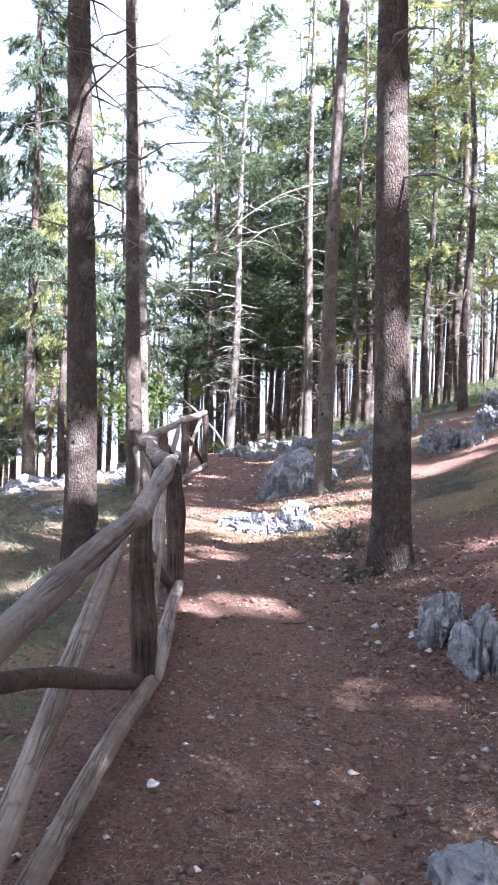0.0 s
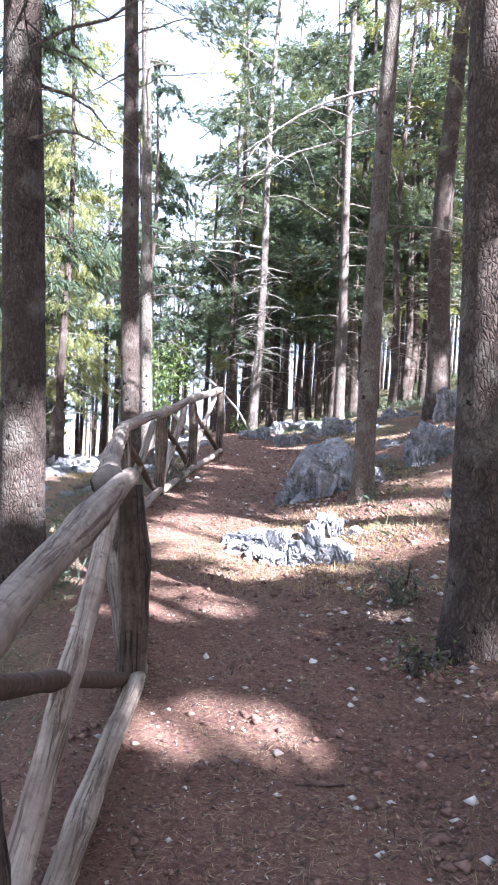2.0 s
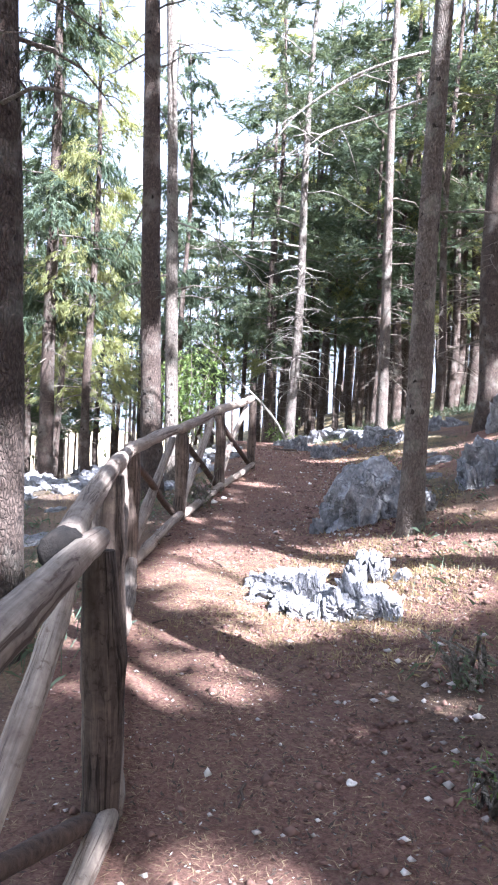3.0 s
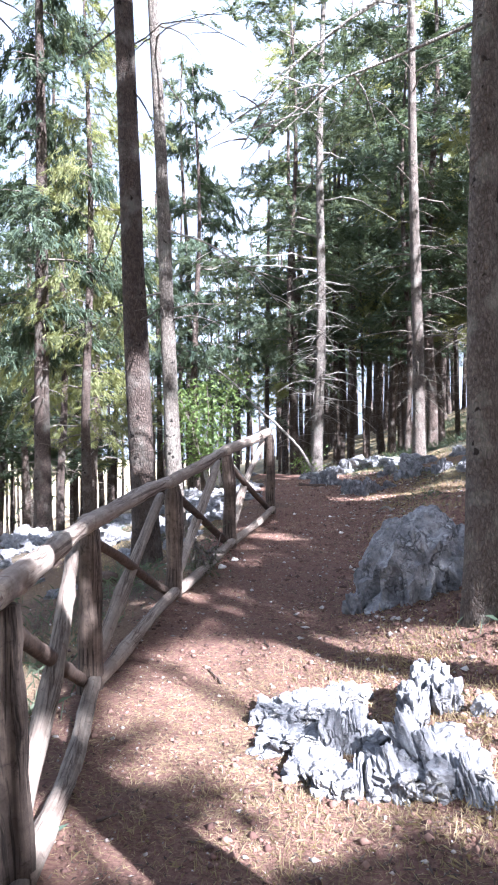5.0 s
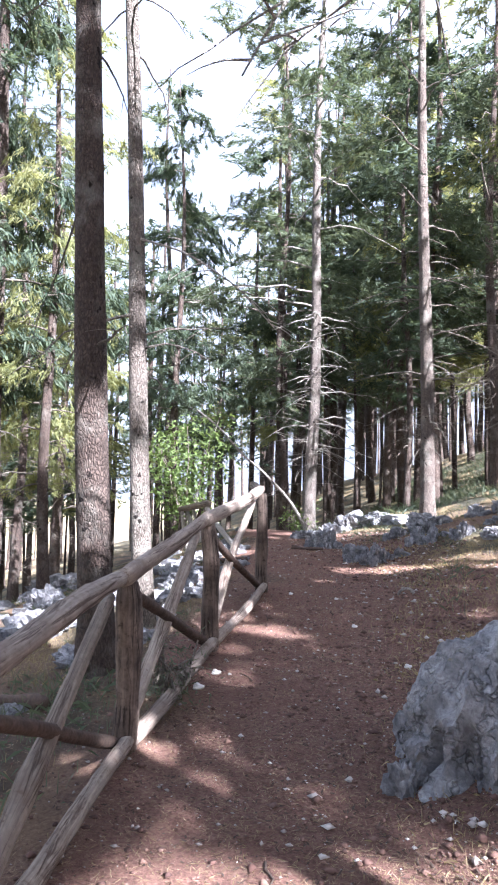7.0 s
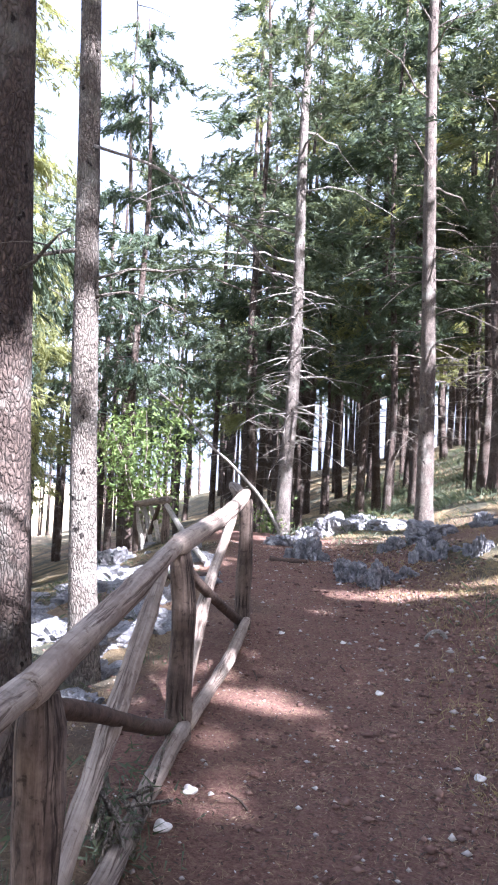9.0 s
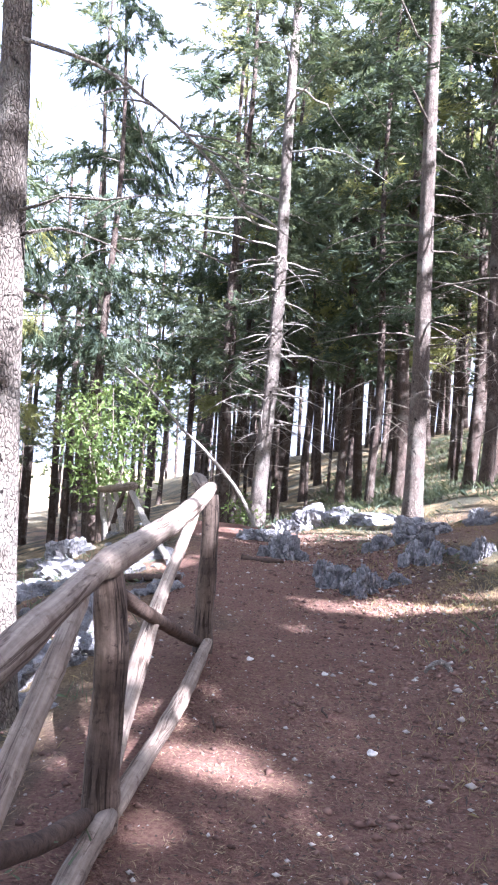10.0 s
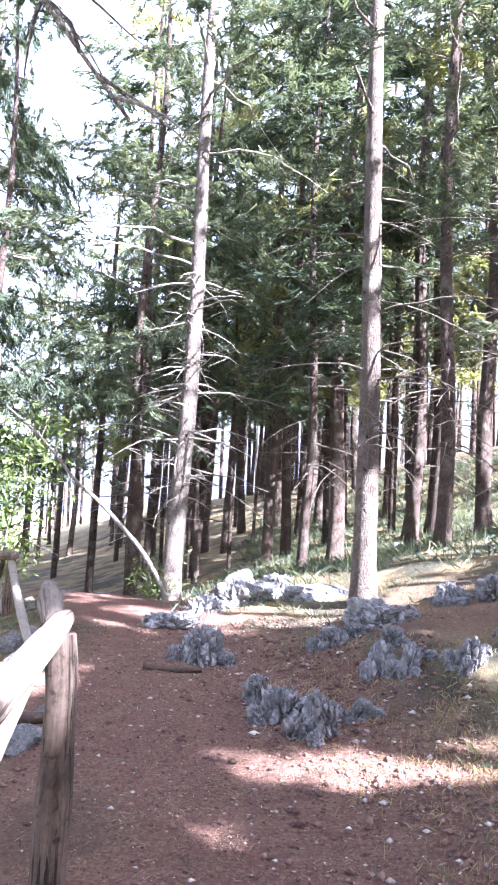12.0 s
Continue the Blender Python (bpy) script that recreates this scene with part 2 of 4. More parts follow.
CLOD = material("earth_crumbs", leaf_mat((0.05, 0.028, 0.024), (0.12, 0.066, 0.052), (0.21, 0.13, 0.10), 0.0), 0.95)
PALESTONE = material("pale_stone", leaf_mat((0.5, 0.47, 0.43), (0.58, 0.55, 0.51), (0.66, 0.63, 0.59), 0.0), 0.85)

# ---- the lie of the land ----
CY = [-30, 0, 3, 5, 7, 9, 11, 13, 15, 17, 20, 25, 30, 60]
CX = [6, 1.4, 1.05, 0.85, 0.5, -0.25, -0.65, -0.8, -1.0, -1.55, -2.5, -4.6, -8, -30]
HY = [-30, 0, 2, 6.5, 8, 9.8, 12.5, 14.5, 17, 20, 21, 22.5, 25, 32, 60]
HZ = [-1.5, 0.28, 0.42, 0.76, 0.88, 0.97, 1.18, 1.33, 1.44, 1.46, 1.42, 1.1, 0.6, -0.5, -4.0]
SY = [-30, 7, 10, 13, 17, 20, 26, 60]
SS = [0.32, 0.34, 0.33, 0.3, 0.25, 0.25, 0.27, 0.24]
LY = [-30, 10, 14, 18, 21, 30, 60]
LS = [0.10, 0.11, 0.14, 0.32, 0.48, 0.36, 0.25]


def land(x, y):
    x, y = np.asarray(x, float), np.asarray(y, float)
    d = x - np.interp(y, CY, CX)
    r, l = np.maximum(d - 0.55, 0), np.maximum(-d - 0.55, 0)
    far = np.minimum(r, 40)
    z = np.interp(y, HY, HZ) + np.interp(y, SY, SS) * far * far / (far + 0.35) + 0.012 * np.clip(r - 4, 0, 9) ** 2
    ll = np.minimum(l, 45)
    return z - np.interp(y, LY, LS) * ll * ll / (ll + 0.3)


def rough_land(x, y):
    x, y = np.asarray(x, float), np.asarray(y, float)
    d = np.abs(x - np.interp(y, CY, CX))
    off = np.clip((d - 0.45) / 0.8, 0, 1)
    wave = 0.05 * np.sin(1.7 * x + 0.6 * y) * np.sin(1.3 * y - 0.8 * x + 1) + 0.025 * np.sin(4.1 * x + 2.2 * y + 2) * np.sin(3.7 * y - x)
    small = 0.008 * np.sin(9 * x + 5 * y) * np.sin(11 * y - 4 * x) + 0.005 * np.sin(23 * x - 7 * y) * np.sin(19 * y + 6 * x)
    return land(x, y) + off * wave + small


def gz(x, y):
    return float(rough_land(x, y))


def mesh_from(name, verts, faces, mat, smooth=True):
    me = bpy.data.meshes.new(name)
    verts = np.asarray(verts, np.float32)
    faces = np.asarray(faces, np.int32)
    n = faces.shape[1]
    me.vertices.add(len(verts))
    me.vertices.foreach_set("co", verts.ravel())
    me.loops.add(faces.size)
    me.loops.foreach_set("vertex_index", faces.ravel())
    me.polygons.add(len(faces))
    me.polygons.foreach_set("loop_start", np.arange(0, faces.size, n, dtype=np.int32))
    me.update(calc_edges=True)
    me.validate()
    if smooth:
        me.shade_smooth()
    me.materials.append(mat)
    return me


def part(name, me, parent, label=""):
    ob = new(name, me)
    ob.parent = parent
    return tagged(ob, label)


def axis_steps(fine_a, fine_b, step, reach):
    mid = list(np.arange(fine_a, fine_b + 1e-6, step))
    out, s, v = [], step, fine_b
    while v < reach:
        s *= 1.22
        v += s
        out.append(v)
    low, s, v = [], step, fine_a
    while v > -reach:
        s *= 1.22
        v -= s
        low.append(v)
    return np.array(low[::-1] + mid + out)


def build_ground():
    xs, ys = axis_steps(-4.5, 4.0, 0.06, 500), axis_steps(0.5, 23.0, 0.07, 500)
    gx, gy = np.meshgrid(xs, ys)
    z = rough_land(gx, gy)
    verts = np.stack([gx, gy, z], -1).reshape(-1, 3)
    nx, ny = len(xs), len(ys)
    i = np.arange(nx * ny).reshape(ny, nx)
    faces = np.stack([i[:-1, :-1], i[:-1, 1:], i[1:, 1:], i[1:, :-1]], -1).reshape(-1, 4)
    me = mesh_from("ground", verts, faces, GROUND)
    x, y = verts[:, 0], verts[:, 1]
    d = x - np.interp(y, CY, CX)
    wob = 0.18 * np.sin(2.1 * y + x) + 0.1 * np.sin(5.3 * y)
    edge = np.clip((0.95 + 0.3 * (d > 0) + wob - np.abs(d)) / 0.5, 0, 1)
    patch = np.where(d < -0.9, 0.45, 1.0) * np.clip(0.75 + 0.9 * np.sin(1.9 * x + 0.4) * np.sin(1.4 * y + 0.8 * x), 0, 1)
    patch = patch * np.clip((20.0 - y) / 3, 0.08, 1)
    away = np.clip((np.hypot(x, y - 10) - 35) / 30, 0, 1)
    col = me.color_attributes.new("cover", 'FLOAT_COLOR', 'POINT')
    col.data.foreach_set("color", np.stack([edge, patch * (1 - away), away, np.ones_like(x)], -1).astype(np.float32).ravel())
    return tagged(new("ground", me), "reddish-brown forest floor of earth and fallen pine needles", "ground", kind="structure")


build_ground()


def tube(points, radii, sides=10, rough=0.0, seed=0, cap=True):
    """Rings round a line of points: vertices, quads and the way round and along for the grain."""
    rng = np.random.RandomState(seed)
    p = np.asarray(points, float)
    n = len(p)
    t = np.gradient(p, axis=0)
    t /= np.linalg.norm(t, axis=1)[:, None]
    ref = np.array([0, 0, 1.0]) if abs(t[0][2]) < 0.9 else np.array([1.0, 0, 0])
    u = np.cross(t, ref)
    u /= np.linalg.norm(u, axis=1)[:, None]
    v = np.cross(t, u)
    a = np.arange(sides) * 2 * np.pi / sides
    lump = 1 + rough * rng.uniform(-1, 1, (n, sides))
    lobe = 1 + rough * 0.8 * np.sin(a[None] * 2 + rng.uniform(0, 6)) + rough * 0.5 * np.sin(a[None] * 3 + rng.uniform(0, 6))
    r = np.asarray(radii, float)[:, None] * lump * lobe
    ring = p[:, None] + r[..., None] * (np.cos(a)[None, :, None] * u[:, None] + np.sin(a)[None, :, None] * v[:, None])
    verts = ring.reshape(-1, 3)
    i = np.arange(n * sides).reshape(n, sides)
    faces = np.stack([i[:-1], np.roll(i[:-1], -1, 1), np.roll(i[1:], -1, 1), i[1:]], -1).reshape(-1, 4)
    if cap:
        k = len(verts)
        verts = np.vstack([verts, p[:1], p[-1:]])
        j = np.arange(0, sides, 2)
        lo = np.stack([np.full(len(j), k), i[0][(j + 2) % sides], i[0][(j + 1) % sides], i[0][j]], -1)
        hi = np.stack([np.full(len(j), k + 1), i[-1][j], i[-1][(j + 1) % sides], i[-1][(j + 2) % sides]], -1)
        faces = np.vstack([faces, lo, hi])
    return verts, faces


def joined(pieces):
    vs, fs, k = [], [], 0
    for v, f in pieces:
        vs.append(v)
        fs.append(f + k)
        k += len(v)
    return np.vstack(vs), np.vstack(fs)


def log_mesh(a, b, r0, r1, mat, seed=0, bow=0.03, rough=0.07):
    """A round, slightly crooked, barked-off pole from a to b, with knots."""
    rng = np.random.RandomState(seed)
    a, b = np.array(a, float), np.array(b, float)
    n = max(8, int(np.linalg.norm(b - a) / 0.07))
    s = np.linspace(0, 1, n)
    p = a + (b - a) * s[:, None]
    side = rng.normal(size=(2, 3))
    p += bow * np.sin(np.pi * s)[:, None] * side[0] * 0.5 + 0.35 * bow * np.sin(2.3 * np.pi * s + rng.uniform(0, 6))[:, None] * side[1] * 0.5
    r = r0 + (r1 - r0) * s
    r = r * (1 + 0.05 * np.sin(9 * s + rng.uniform(0, 6)))
    for k in rng.uniform(0.1, 0.9, 2):
        r = r * (1 + 0.12 * np.exp(-((s - k) * n / 1.2) ** 2))
    r[0] *= 0.86
    r[-1] *= 0.86
    v, f = tube(p, r, 12, rough, seed)
    me = mesh_from("log", v, f, mat)
    uv = me.uv_layers.new(name="UVMap")
    ids = np.empty(len(me.loops), np.int32)
    me.loops.foreach_get("vertex_index", ids)
    ang = (ids % 12) / 12.0
    ang = np.abs(ang * 2 - 1)
    along = (ids // 12) * 0.07
    uv.data.foreach_set("uv", np.stack([ang * r0 * 6, along], -1).astype(np.float32).ravel())
    return me

# ---- fence ----


def fence(posts, heights, start_seed=0):
    """Rustic pole fence: a post at each place, a top and a bottom pole and two crossed braces in every bay."""
    root = new("wooden_fence")
    tagged(root, "rustic fence of weathered crossed poles along the path", "fence")
    rng = np.random.RandomState(start_seed)
    tops, feet = [], []
    for k, (x, y) in enumerate(posts):
        z = gz(x, y)
        lean = rng.uniform(-0.03, 0.03, 2)
        top = np.array([x + lean[0], y + lean[1], z + heights[k]])
        foot = np.array([x, y, z - 0.12])
        tops.append(top)
        feet.append(np.array([x, y, z]))
        part("post", log_mesh(foot, top, 0.058, 0.053, POSTWOOD, start_seed + k, 0.02), root)
    for k in range(len(posts) - 1):
        a, b = tops[k], tops[k + 1]
        fa, fb = feet[k], feet[k + 1]
        d = (b - a) / np.linalg.norm(b - a)
        side = np.array([d[1], -d[0], 0.0])
        side /= np.linalg.norm(side)
        up = np.array([0, 0, 1.0])
        s = start_seed * 7 + k * 10
        part("top_rail", log_mesh(a - d * 0.10 + up * 0.035 + side * (-0.10 if k == 4 else 0.01), b + d * 0.03 + up * 0.035, 0.049, 0.040, WOOD, s, 0.035), root)
        if k == 4:
            tip = a - d * 0.10 + up * 0.035 - side * 0.10
            part("cut_end", log_mesh(tip - d * 0.035, tip + d * 0.03, 0.060, 0.056, CUTWOOD, 55, 0.0), root, "black sawn end of a rail")
        part("bottom_rail", log_mesh(fa + up * 0.05 + side * 0.04, fb + up * 0.06 + side * 0.03 - d * 0.02, 0.038, 0.035, WOOD, s + 1, 0.03), root)
        part("brace", log_mesh(fa + up * 0.10 - side * 0.02 + d * 0.10, b - up * 0.06 - side * 0.065 - d * 0.08, 0.040, 0.032, WOOD, s + 2, 0.03), root)
        part("brace", log_mesh(a - up * 0.06 - side * 0.02 + d * 0.05, fb + up * 0.06 - side * 0.02 - d * 0.05, 0.027, 0.030, DARKWOOD, s + 3, 0.025), root, "dark barked brace")
    return root


path_fence = fence([(0.28, 0.6), (0.32, 2.1), (0.36, 3.65), (0.29, 5.28), (0.01, 6.86), (-0.52, 8.08), (-1.08, 9.55), (-1.27, 11.05), (-1.36, 12.63), (-1.44, 14.42)],
                   [0.72, 0.72, 0.725, 0.77, 0.84, 0.85, 0.81, 0.80, 0.86, 0.91], 3)
end_z = gz(-1.44, 14.42)
part("rail_stub", log_mesh((-1.50, 14.44, end_z + 0.94), (-1.66, 14.86, end_z + 0.99), 0.042, 0.038, WOOD, 77, 0.01), path_fence, "broken stub of a rail")


def far_bay():
    """One leftover bay of the fence further on: two posts, a top pole, slanting poles between them and a fallen rail."""
    root = tagged(new("wooden_fence"), "leftover bay of a rustic fence with bleached slanting poles", "fence")
    p, q = np.array([-3.92, 20.2, gz(-3.92, 20.2)]), np.array([-4.93, 21.6, gz(-4.93, 21.6)])
    up, d = np.array([0, 0, 1.0]), q - p
    hp, hq = 1.86 - p[2], 1.72 - q[2]
    part("post", log_mesh(p - up * 0.15, p + up * hp, 0.062, 0.056, POSTWOOD, 41, 0.02), root)
    part("post", log_mesh(q - up * 0.15, q + up * hq, 0.055, 0.05, POSTWOOD, 42, 0.02), root)
    part("top_rail", log_mesh(p + up * (hp + 0.03) - d * 0.06, q + up * (hq + 0.03) + d * 0.06, 0.062, 0.055, WOOD, 43, 0.02), root)
    for k, (a, b) in enumerate(((0.97, 0.72), (0.72, 0.40), (0.50, 0.18), (0.22, 0.62))):
        low, high = p + d * b + up * 0.04, p + d * a + up * (hp + (hq - hp) * a - 0.03)
        part("slanting_pole", log_mesh(low, high, 0.04, 0.034, PALEWOOD if k < 3 else DARKWOOD, 44 + k, 0.03), root)
    part("fallen_rail", log_mesh(p + up * (hp - 0.04), (-2.42, 17.0, gz(-2.42, 17.0) + 0.03), 0.042, 0.034, PALEWOOD, 91, 0.03), root, "grey rail fallen at one end")


far_bay()

# ---- trees ----


def branch(base, yaw, length, rise, droop, r, rng, n=8):
    s = np.linspace(0, 1, n)
    out = np.array([math.cos(yaw), math.sin(yaw), 0])
    across = np.array([-out[1], out[0], 0])
    p = base + out * (length * s)[:, None] + np.array([0, 0, 1.0]) * (rise * length * s - droop * length * s ** 2)[:, None]
    p += across * (0.06 * length * np.sin(s * 4 + rng.uniform(0, 6)) * s)[:, None]
    p[1:] += rng.normal(0, 0.012 * length, (n - 1, 3))
    return p, np.linspace(r, r * 0.18, n)


def leaves(centres, out, per, spray, length, width, rng, hang=0.35, keep=None, at=(0, 0, 0)):
    """Drooping sprays: from each centre a small twig runs outwards, with slim pointed leaves to both sides of it."""
    m = len(centres)
    ax = out + rng.normal(0, 0.45, (m, 3))
    ax[:, 2] -= hang
    ax /= np.linalg.norm(ax, axis=1)[:, None]
    sd = np.cross(ax, np.array([0, 0, 1.0]) + rng.normal(0, 0.35, (m, 3)))
    sd /= np.linalg.norm(sd, axis=1)[:, None]
    sp = spray * rng.uniform(0.6, 1.3, m)
    i = np.repeat(np.arange(m), per)
    n = len(i)
    u = rng.uniform(-0.25, 1, n)
    c = centres[i] + ax[i] * (sp[i] * u)[:, None] + rng.normal(0, 0.07, (n, 3)) * sp[i][:, None]
    sign = np.where(rng.uniform(size=n) < 0.5, -1.0, 1.0)
    d = ax[i] * 0.8 + sd[i] * (sign * rng.uniform(0.2, 1.0, n))[:, None] + rng.normal(0, 0.25, (n, 3))
    d[:, 2] -= hang * 0.4
    d /= np.linalg.norm(d, axis=1)[:, None]
    if keep is not None:
        k = keep(c + np.array(at))
        c, d = c[k], d[k]
        n = len(c)
    e = np.cross(d, np.array([0, 0, 0.7]) + rng.normal(0, 0.6, (n, 3)))
    e /= np.linalg.norm(e, axis=1)[:, None]
    ln = length * rng.uniform(0.6, 1.4, n)[:, None]
    wd = width * rng.uniform(0.7, 1.3, n)[:, None]
    v = np.stack([c - d * ln * 0.3 - e * wd * 0.5, c - d * ln * 0.3 + e * wd * 0.5, c + d * ln * 0.7], 1).reshape(-1, 3)
    return v, np.arange(3 * n).reshape(n, 3)


def conifer(seed, dia=0.25, height=14.0, crown_from=4.0, crown_r=2.2, limbs=46, per=26, clumps=28, leaf=(0.09, 0.013), mat=NEEDLE, bark=BARK, lean=(0, 0),
            dead=14, label="", spread=0.30, keep=None, at=(0, 0, 0), sides=14, hang=0.35, dead_from=1.2, wob=0.04, twig=None):
    rng = np.random.RandomState(seed)
    root = new("conifer_tree")
    tagged(root, label or "tall conifer with brown furrowed bark and dead lower twigs", "tree", "forest trees")
    n = 36
    s = np.linspace(0, 1, n) ** 1.25
    zz = s * height - 0.25 * (s == 0)
    line = np.stack([lean[0] * zz + wob * np.sin(zz * 0.7 + seed) * np.minimum(zz, 2), lean[1] * zz + wob * np.sin(zz * 0.55 + 2 * seed) * np.minimum(zz, 2), zz], -1)
    line[0, 2] = -0.3
    r = 0.5 * dia * ((1 - 0.9 * s) + 0.45 * np.exp(-np.maximum(zz, 0) / 0.16))
    v, f = tube(line, r, sides, 0.035, seed)
    part("trunk", mesh_from("trunk", v, f, bark), root)

    def on_trunk(z):
        return np.array([np.interp(z, zz, line[:, 0]), np.interp(z, zz, line[:, 1]), z])

    pieces, centres, outs = [], [], []
    for k in range(limbs):
        z = crown_from + (height - crown_from) * (k + rng.uniform(0, 1)) / limbs
        h = (z - crown_from) / (height - crown_from)
        ln = crown_r * (1.05 - h) ** 0.75 * rng.uniform(0.55, 1.15) * min(1, 0.55 + 3 * h)
        p, rr = branch(on_trunk(z), rng.uniform(0, 6.283), ln, rng.uniform(0.05, 0.45), rng.uniform(0.15, 0.5), 0.007 + 0.0065 * ln, rng)
        pieces.append(tube(p, rr, 3 if sides < 10 else 4, 0, k, False))
        m = max(2, int(clumps * ln / crown_r))
        u = rng.uniform(0.22, 1.0, m)
        q = np.stack([np.interp(u, np.linspace(0, 1, len(p)), p[:, j]) for j in range(3)], -1)
        q += rng.normal(0, 1, q.shape) * np.array([0.15, 0.15, 0.03]) * ln
        centres.append(q)
        way = p[-1] - p[0]
        outs.append(np.repeat(way[None] / np.linalg.norm(way), m, 0))
    for k in range(dead):
        z = rng.uniform(dead_from, max(crown_from * 1.25, dead_from + 0.5))
        ln = rng.uniform(0.35, 1.5)
        p, rr = branch(on_trunk(z), rng.uniform(0, 6.283), ln, rng.uniform(-0.2, 0.4), rng.uniform(0.1, 0.6), rng.uniform(0.008, 0.016), rng, 6)
        pieces.append(tube(p, rr, 4, 0, k, False))
        for w in range(3):
            i = rng.randint(2, 5)
            q, qr = branch(p[i], rng.uniform(0, 6.283), ln * 0.3, rng.uniform(-0.4, 0.4), 0.3, 0.005, rng, 4)
            pieces.append(tube(q, qr, 3, 0, k, False))
    if pieces:
        v, f = joined(pieces)
        tagged(part("branchwork", mesh_from("branchwork", v, f, twig or TWIG), root, "bare and dead grey limbs"), kind="stuff")
    if centres:
        v, f = leaves(np.vstack(centres), np.vstack(outs), per, spread, leaf[0], leaf[1], rng, hang, keep, at)
        tagged(part("crown", mesh_from("crown", v, f, mat, False), root, "drooping green needle sprays"), kind="stuff")
    root.location = at
    return root


def stand(x, y, sink=0.05):
    return (x, y, gz(x, y) - sink)


# gaps cut into the crowns to place the patches of sun: middle and half widths
GAPS = [(0.0, 7.66, 0.46, 0.17), (0.7, 6.45, 0.46, 0.26), (-0.15, 9.55, 0.8, 0.5), (0.5, 9.25, 0.9, 0.75), (-0.5, 10.05, 0.5, 0.35), (0.45, 10.1, 0.85, 0.5),
        (-1.3, 13.3, 0.22, 0.14), (-8.2, 17.9, 2.2, 1.4), (-6.7, 23.1, 0.9, 0.9), (-9.5, 26.5, 2.2, 1.6), (-5.6, 23.1, 0.9, 0.7), (-4.4, 22.4, 0.6, 0.5), (-5.8, 23.4, 1.2, 0.9), (-0.5, 21.1, 1.3, 0.9), (-1.6, 24.6, 1.2, 0.9), (-3.3, 14.0, 0.9, 0.7), (-0.6, 16.0, 0.85, 0.24), (-1.5, 19.7, 1.7, 0.9), (-3.35, 12.9, 0.75, 0.7), (0.35, 15.7, 0.55, 0.3), (-3.3, 17.2, 0.8, 0.8),
        (-1.3, 15.3, 0.2, 0.14), (1.45, 10.8, 0.4, 0.35), (2.2, 11.8, 0.5, 0.4), (-4.6, 14.6, 0.5, 0.6), (0.1, 8.3, 0.3, 0.12), (-0.25, 8.9, 0.2, 0.16), (-2.6, 14.6, 0.3, 0.8),
        (-2.5, 21.4, 0.9, 0.5), (-2.4, 22.8, 1.2, 0.6), (0.0, 17.3, 0.4, 0.3), (-4.0, 22.1, 0.3, 0.5), (-5.4, 23.0, 0.35, 0.5), (-3.2, 21.5, 0.3, 0.35), (-7.2, 23.5, 0.9, 0.7), (-6.4, 23.6, 0.3, 0.4),
        (-4.4, 21.5, 0.5, 0.4), (-3.3, 21.1, 0.5, 0.35), (-5.6, 22.3, 0.5, 0.4), (-1.45, 9.25, 0.45, 0.5), (-0.8, 7.0, 0.25, 0.3), (-0.75, 8.2, 0.4, 0.35), (-1.6, 8.3, 0.5, 0.5), (1.3, 13.6, 0.4, 0.3)]


def shading(c):
    """Leaves that do not stand in one of those gaps."""
    h = (c[:, 2] - 1.05) / SUN_FROM.z
    gx, gy = c[:, 0] - SUN_FROM.x * h, c[:, 1] - SUN_FROM.y * h
    ok = np.ones(len(c), bool)
    for x, y, a, b in GAPS:
        wob = 0.25 * np.sin(gx * 9 + y * 5) * np.sin(gy * 11 + x * 7) + 0.2 * np.sin(gx * 23 + gy * 17)
        ok &= ((gx - x) / (a + 0.05)) ** 2 + ((gy - y) / (b + 0.05)) ** 2 > 1 + wob
    return ok


# trees beside the path
conifer(1, 0.27, 13, 5.4, 2.0, 34, at=stand(-1.08, 7.95), dead=54, dead_from=2.6, lean=(-0.028, 0), wob=0.008, keep=shading)
conifer(2, 0.28, 13, 6.5, 2.2, 30, at=stand(1.44, 7.4), dead=8, dead_from=2.6, lean=(-0.018, 0), wob=0.012, keep=shading)
conifer(3, 0.19, 13, 6.5, 1.8, 30, at=stand(0.8, 10.4), bark=BARK_GREY, dead=8, dead_from=2.4, lean=(0.014, 0), wob=0.008, keep=shading)
conifer(4, 0.235, 14, 4.6, 1.9, 17, clumps=26, per=44, leaf=(0.095, 0.010), at=stand(-1.94, 12.1), dead=7, dead_from=2.0, lean=(-0.042, 0), wob=0.01, keep=shading)
conifer(5, 0.18, 13, 5.4, 1.4, 8, clumps=14, per=44, leaf=(0.095, 0.010), at=stand(-2.24, 13.55), bark=BARK_CRACKED, dead=9, dead_from=1.8, lean=(-0.047, 0), wob=0.01, keep=shading)
conifer(6, 0.24, 14, 3.3, 2.8, 34, per=40, clumps=60, leaf=(0.12, 0.019), hang=0.12, at=stand(-2.2, 20.9), bark=BARK_PALE, dead=60, lean=(0.02, 0), wob=0.02, twig=PALEWOOD, keep=shading)
conifer(7, 0.23, 14, 3.6, 2.4, 26, per=30, clumps=50, leaf=(0.14, 0.021), hang=0.2, at=stand(-0.05, 19.15), dead=30, lean=(-0.012, 0), wob=0.01, mat=NEEDLE_DARK, bark=BARK_GREY, keep=shading)
conifer(8, 0.19, 13, 3.2, 2.3, 26, per=30, clumps=30, leaf=(0.14, 0.02), hang=0.2, at=stand(1.02, 20.9), dead=24, mat=NEEDLE, keep=shading)
conifer(9, 0.40, 14, 4.4, 2.2, 34, per=30, clumps=30, leaf=(0.12, 0.017), hang=0.2, at=stand(1.75, 16.4), dead=24, mat=NEEDLE_GOLD_LIT, keep=shading)
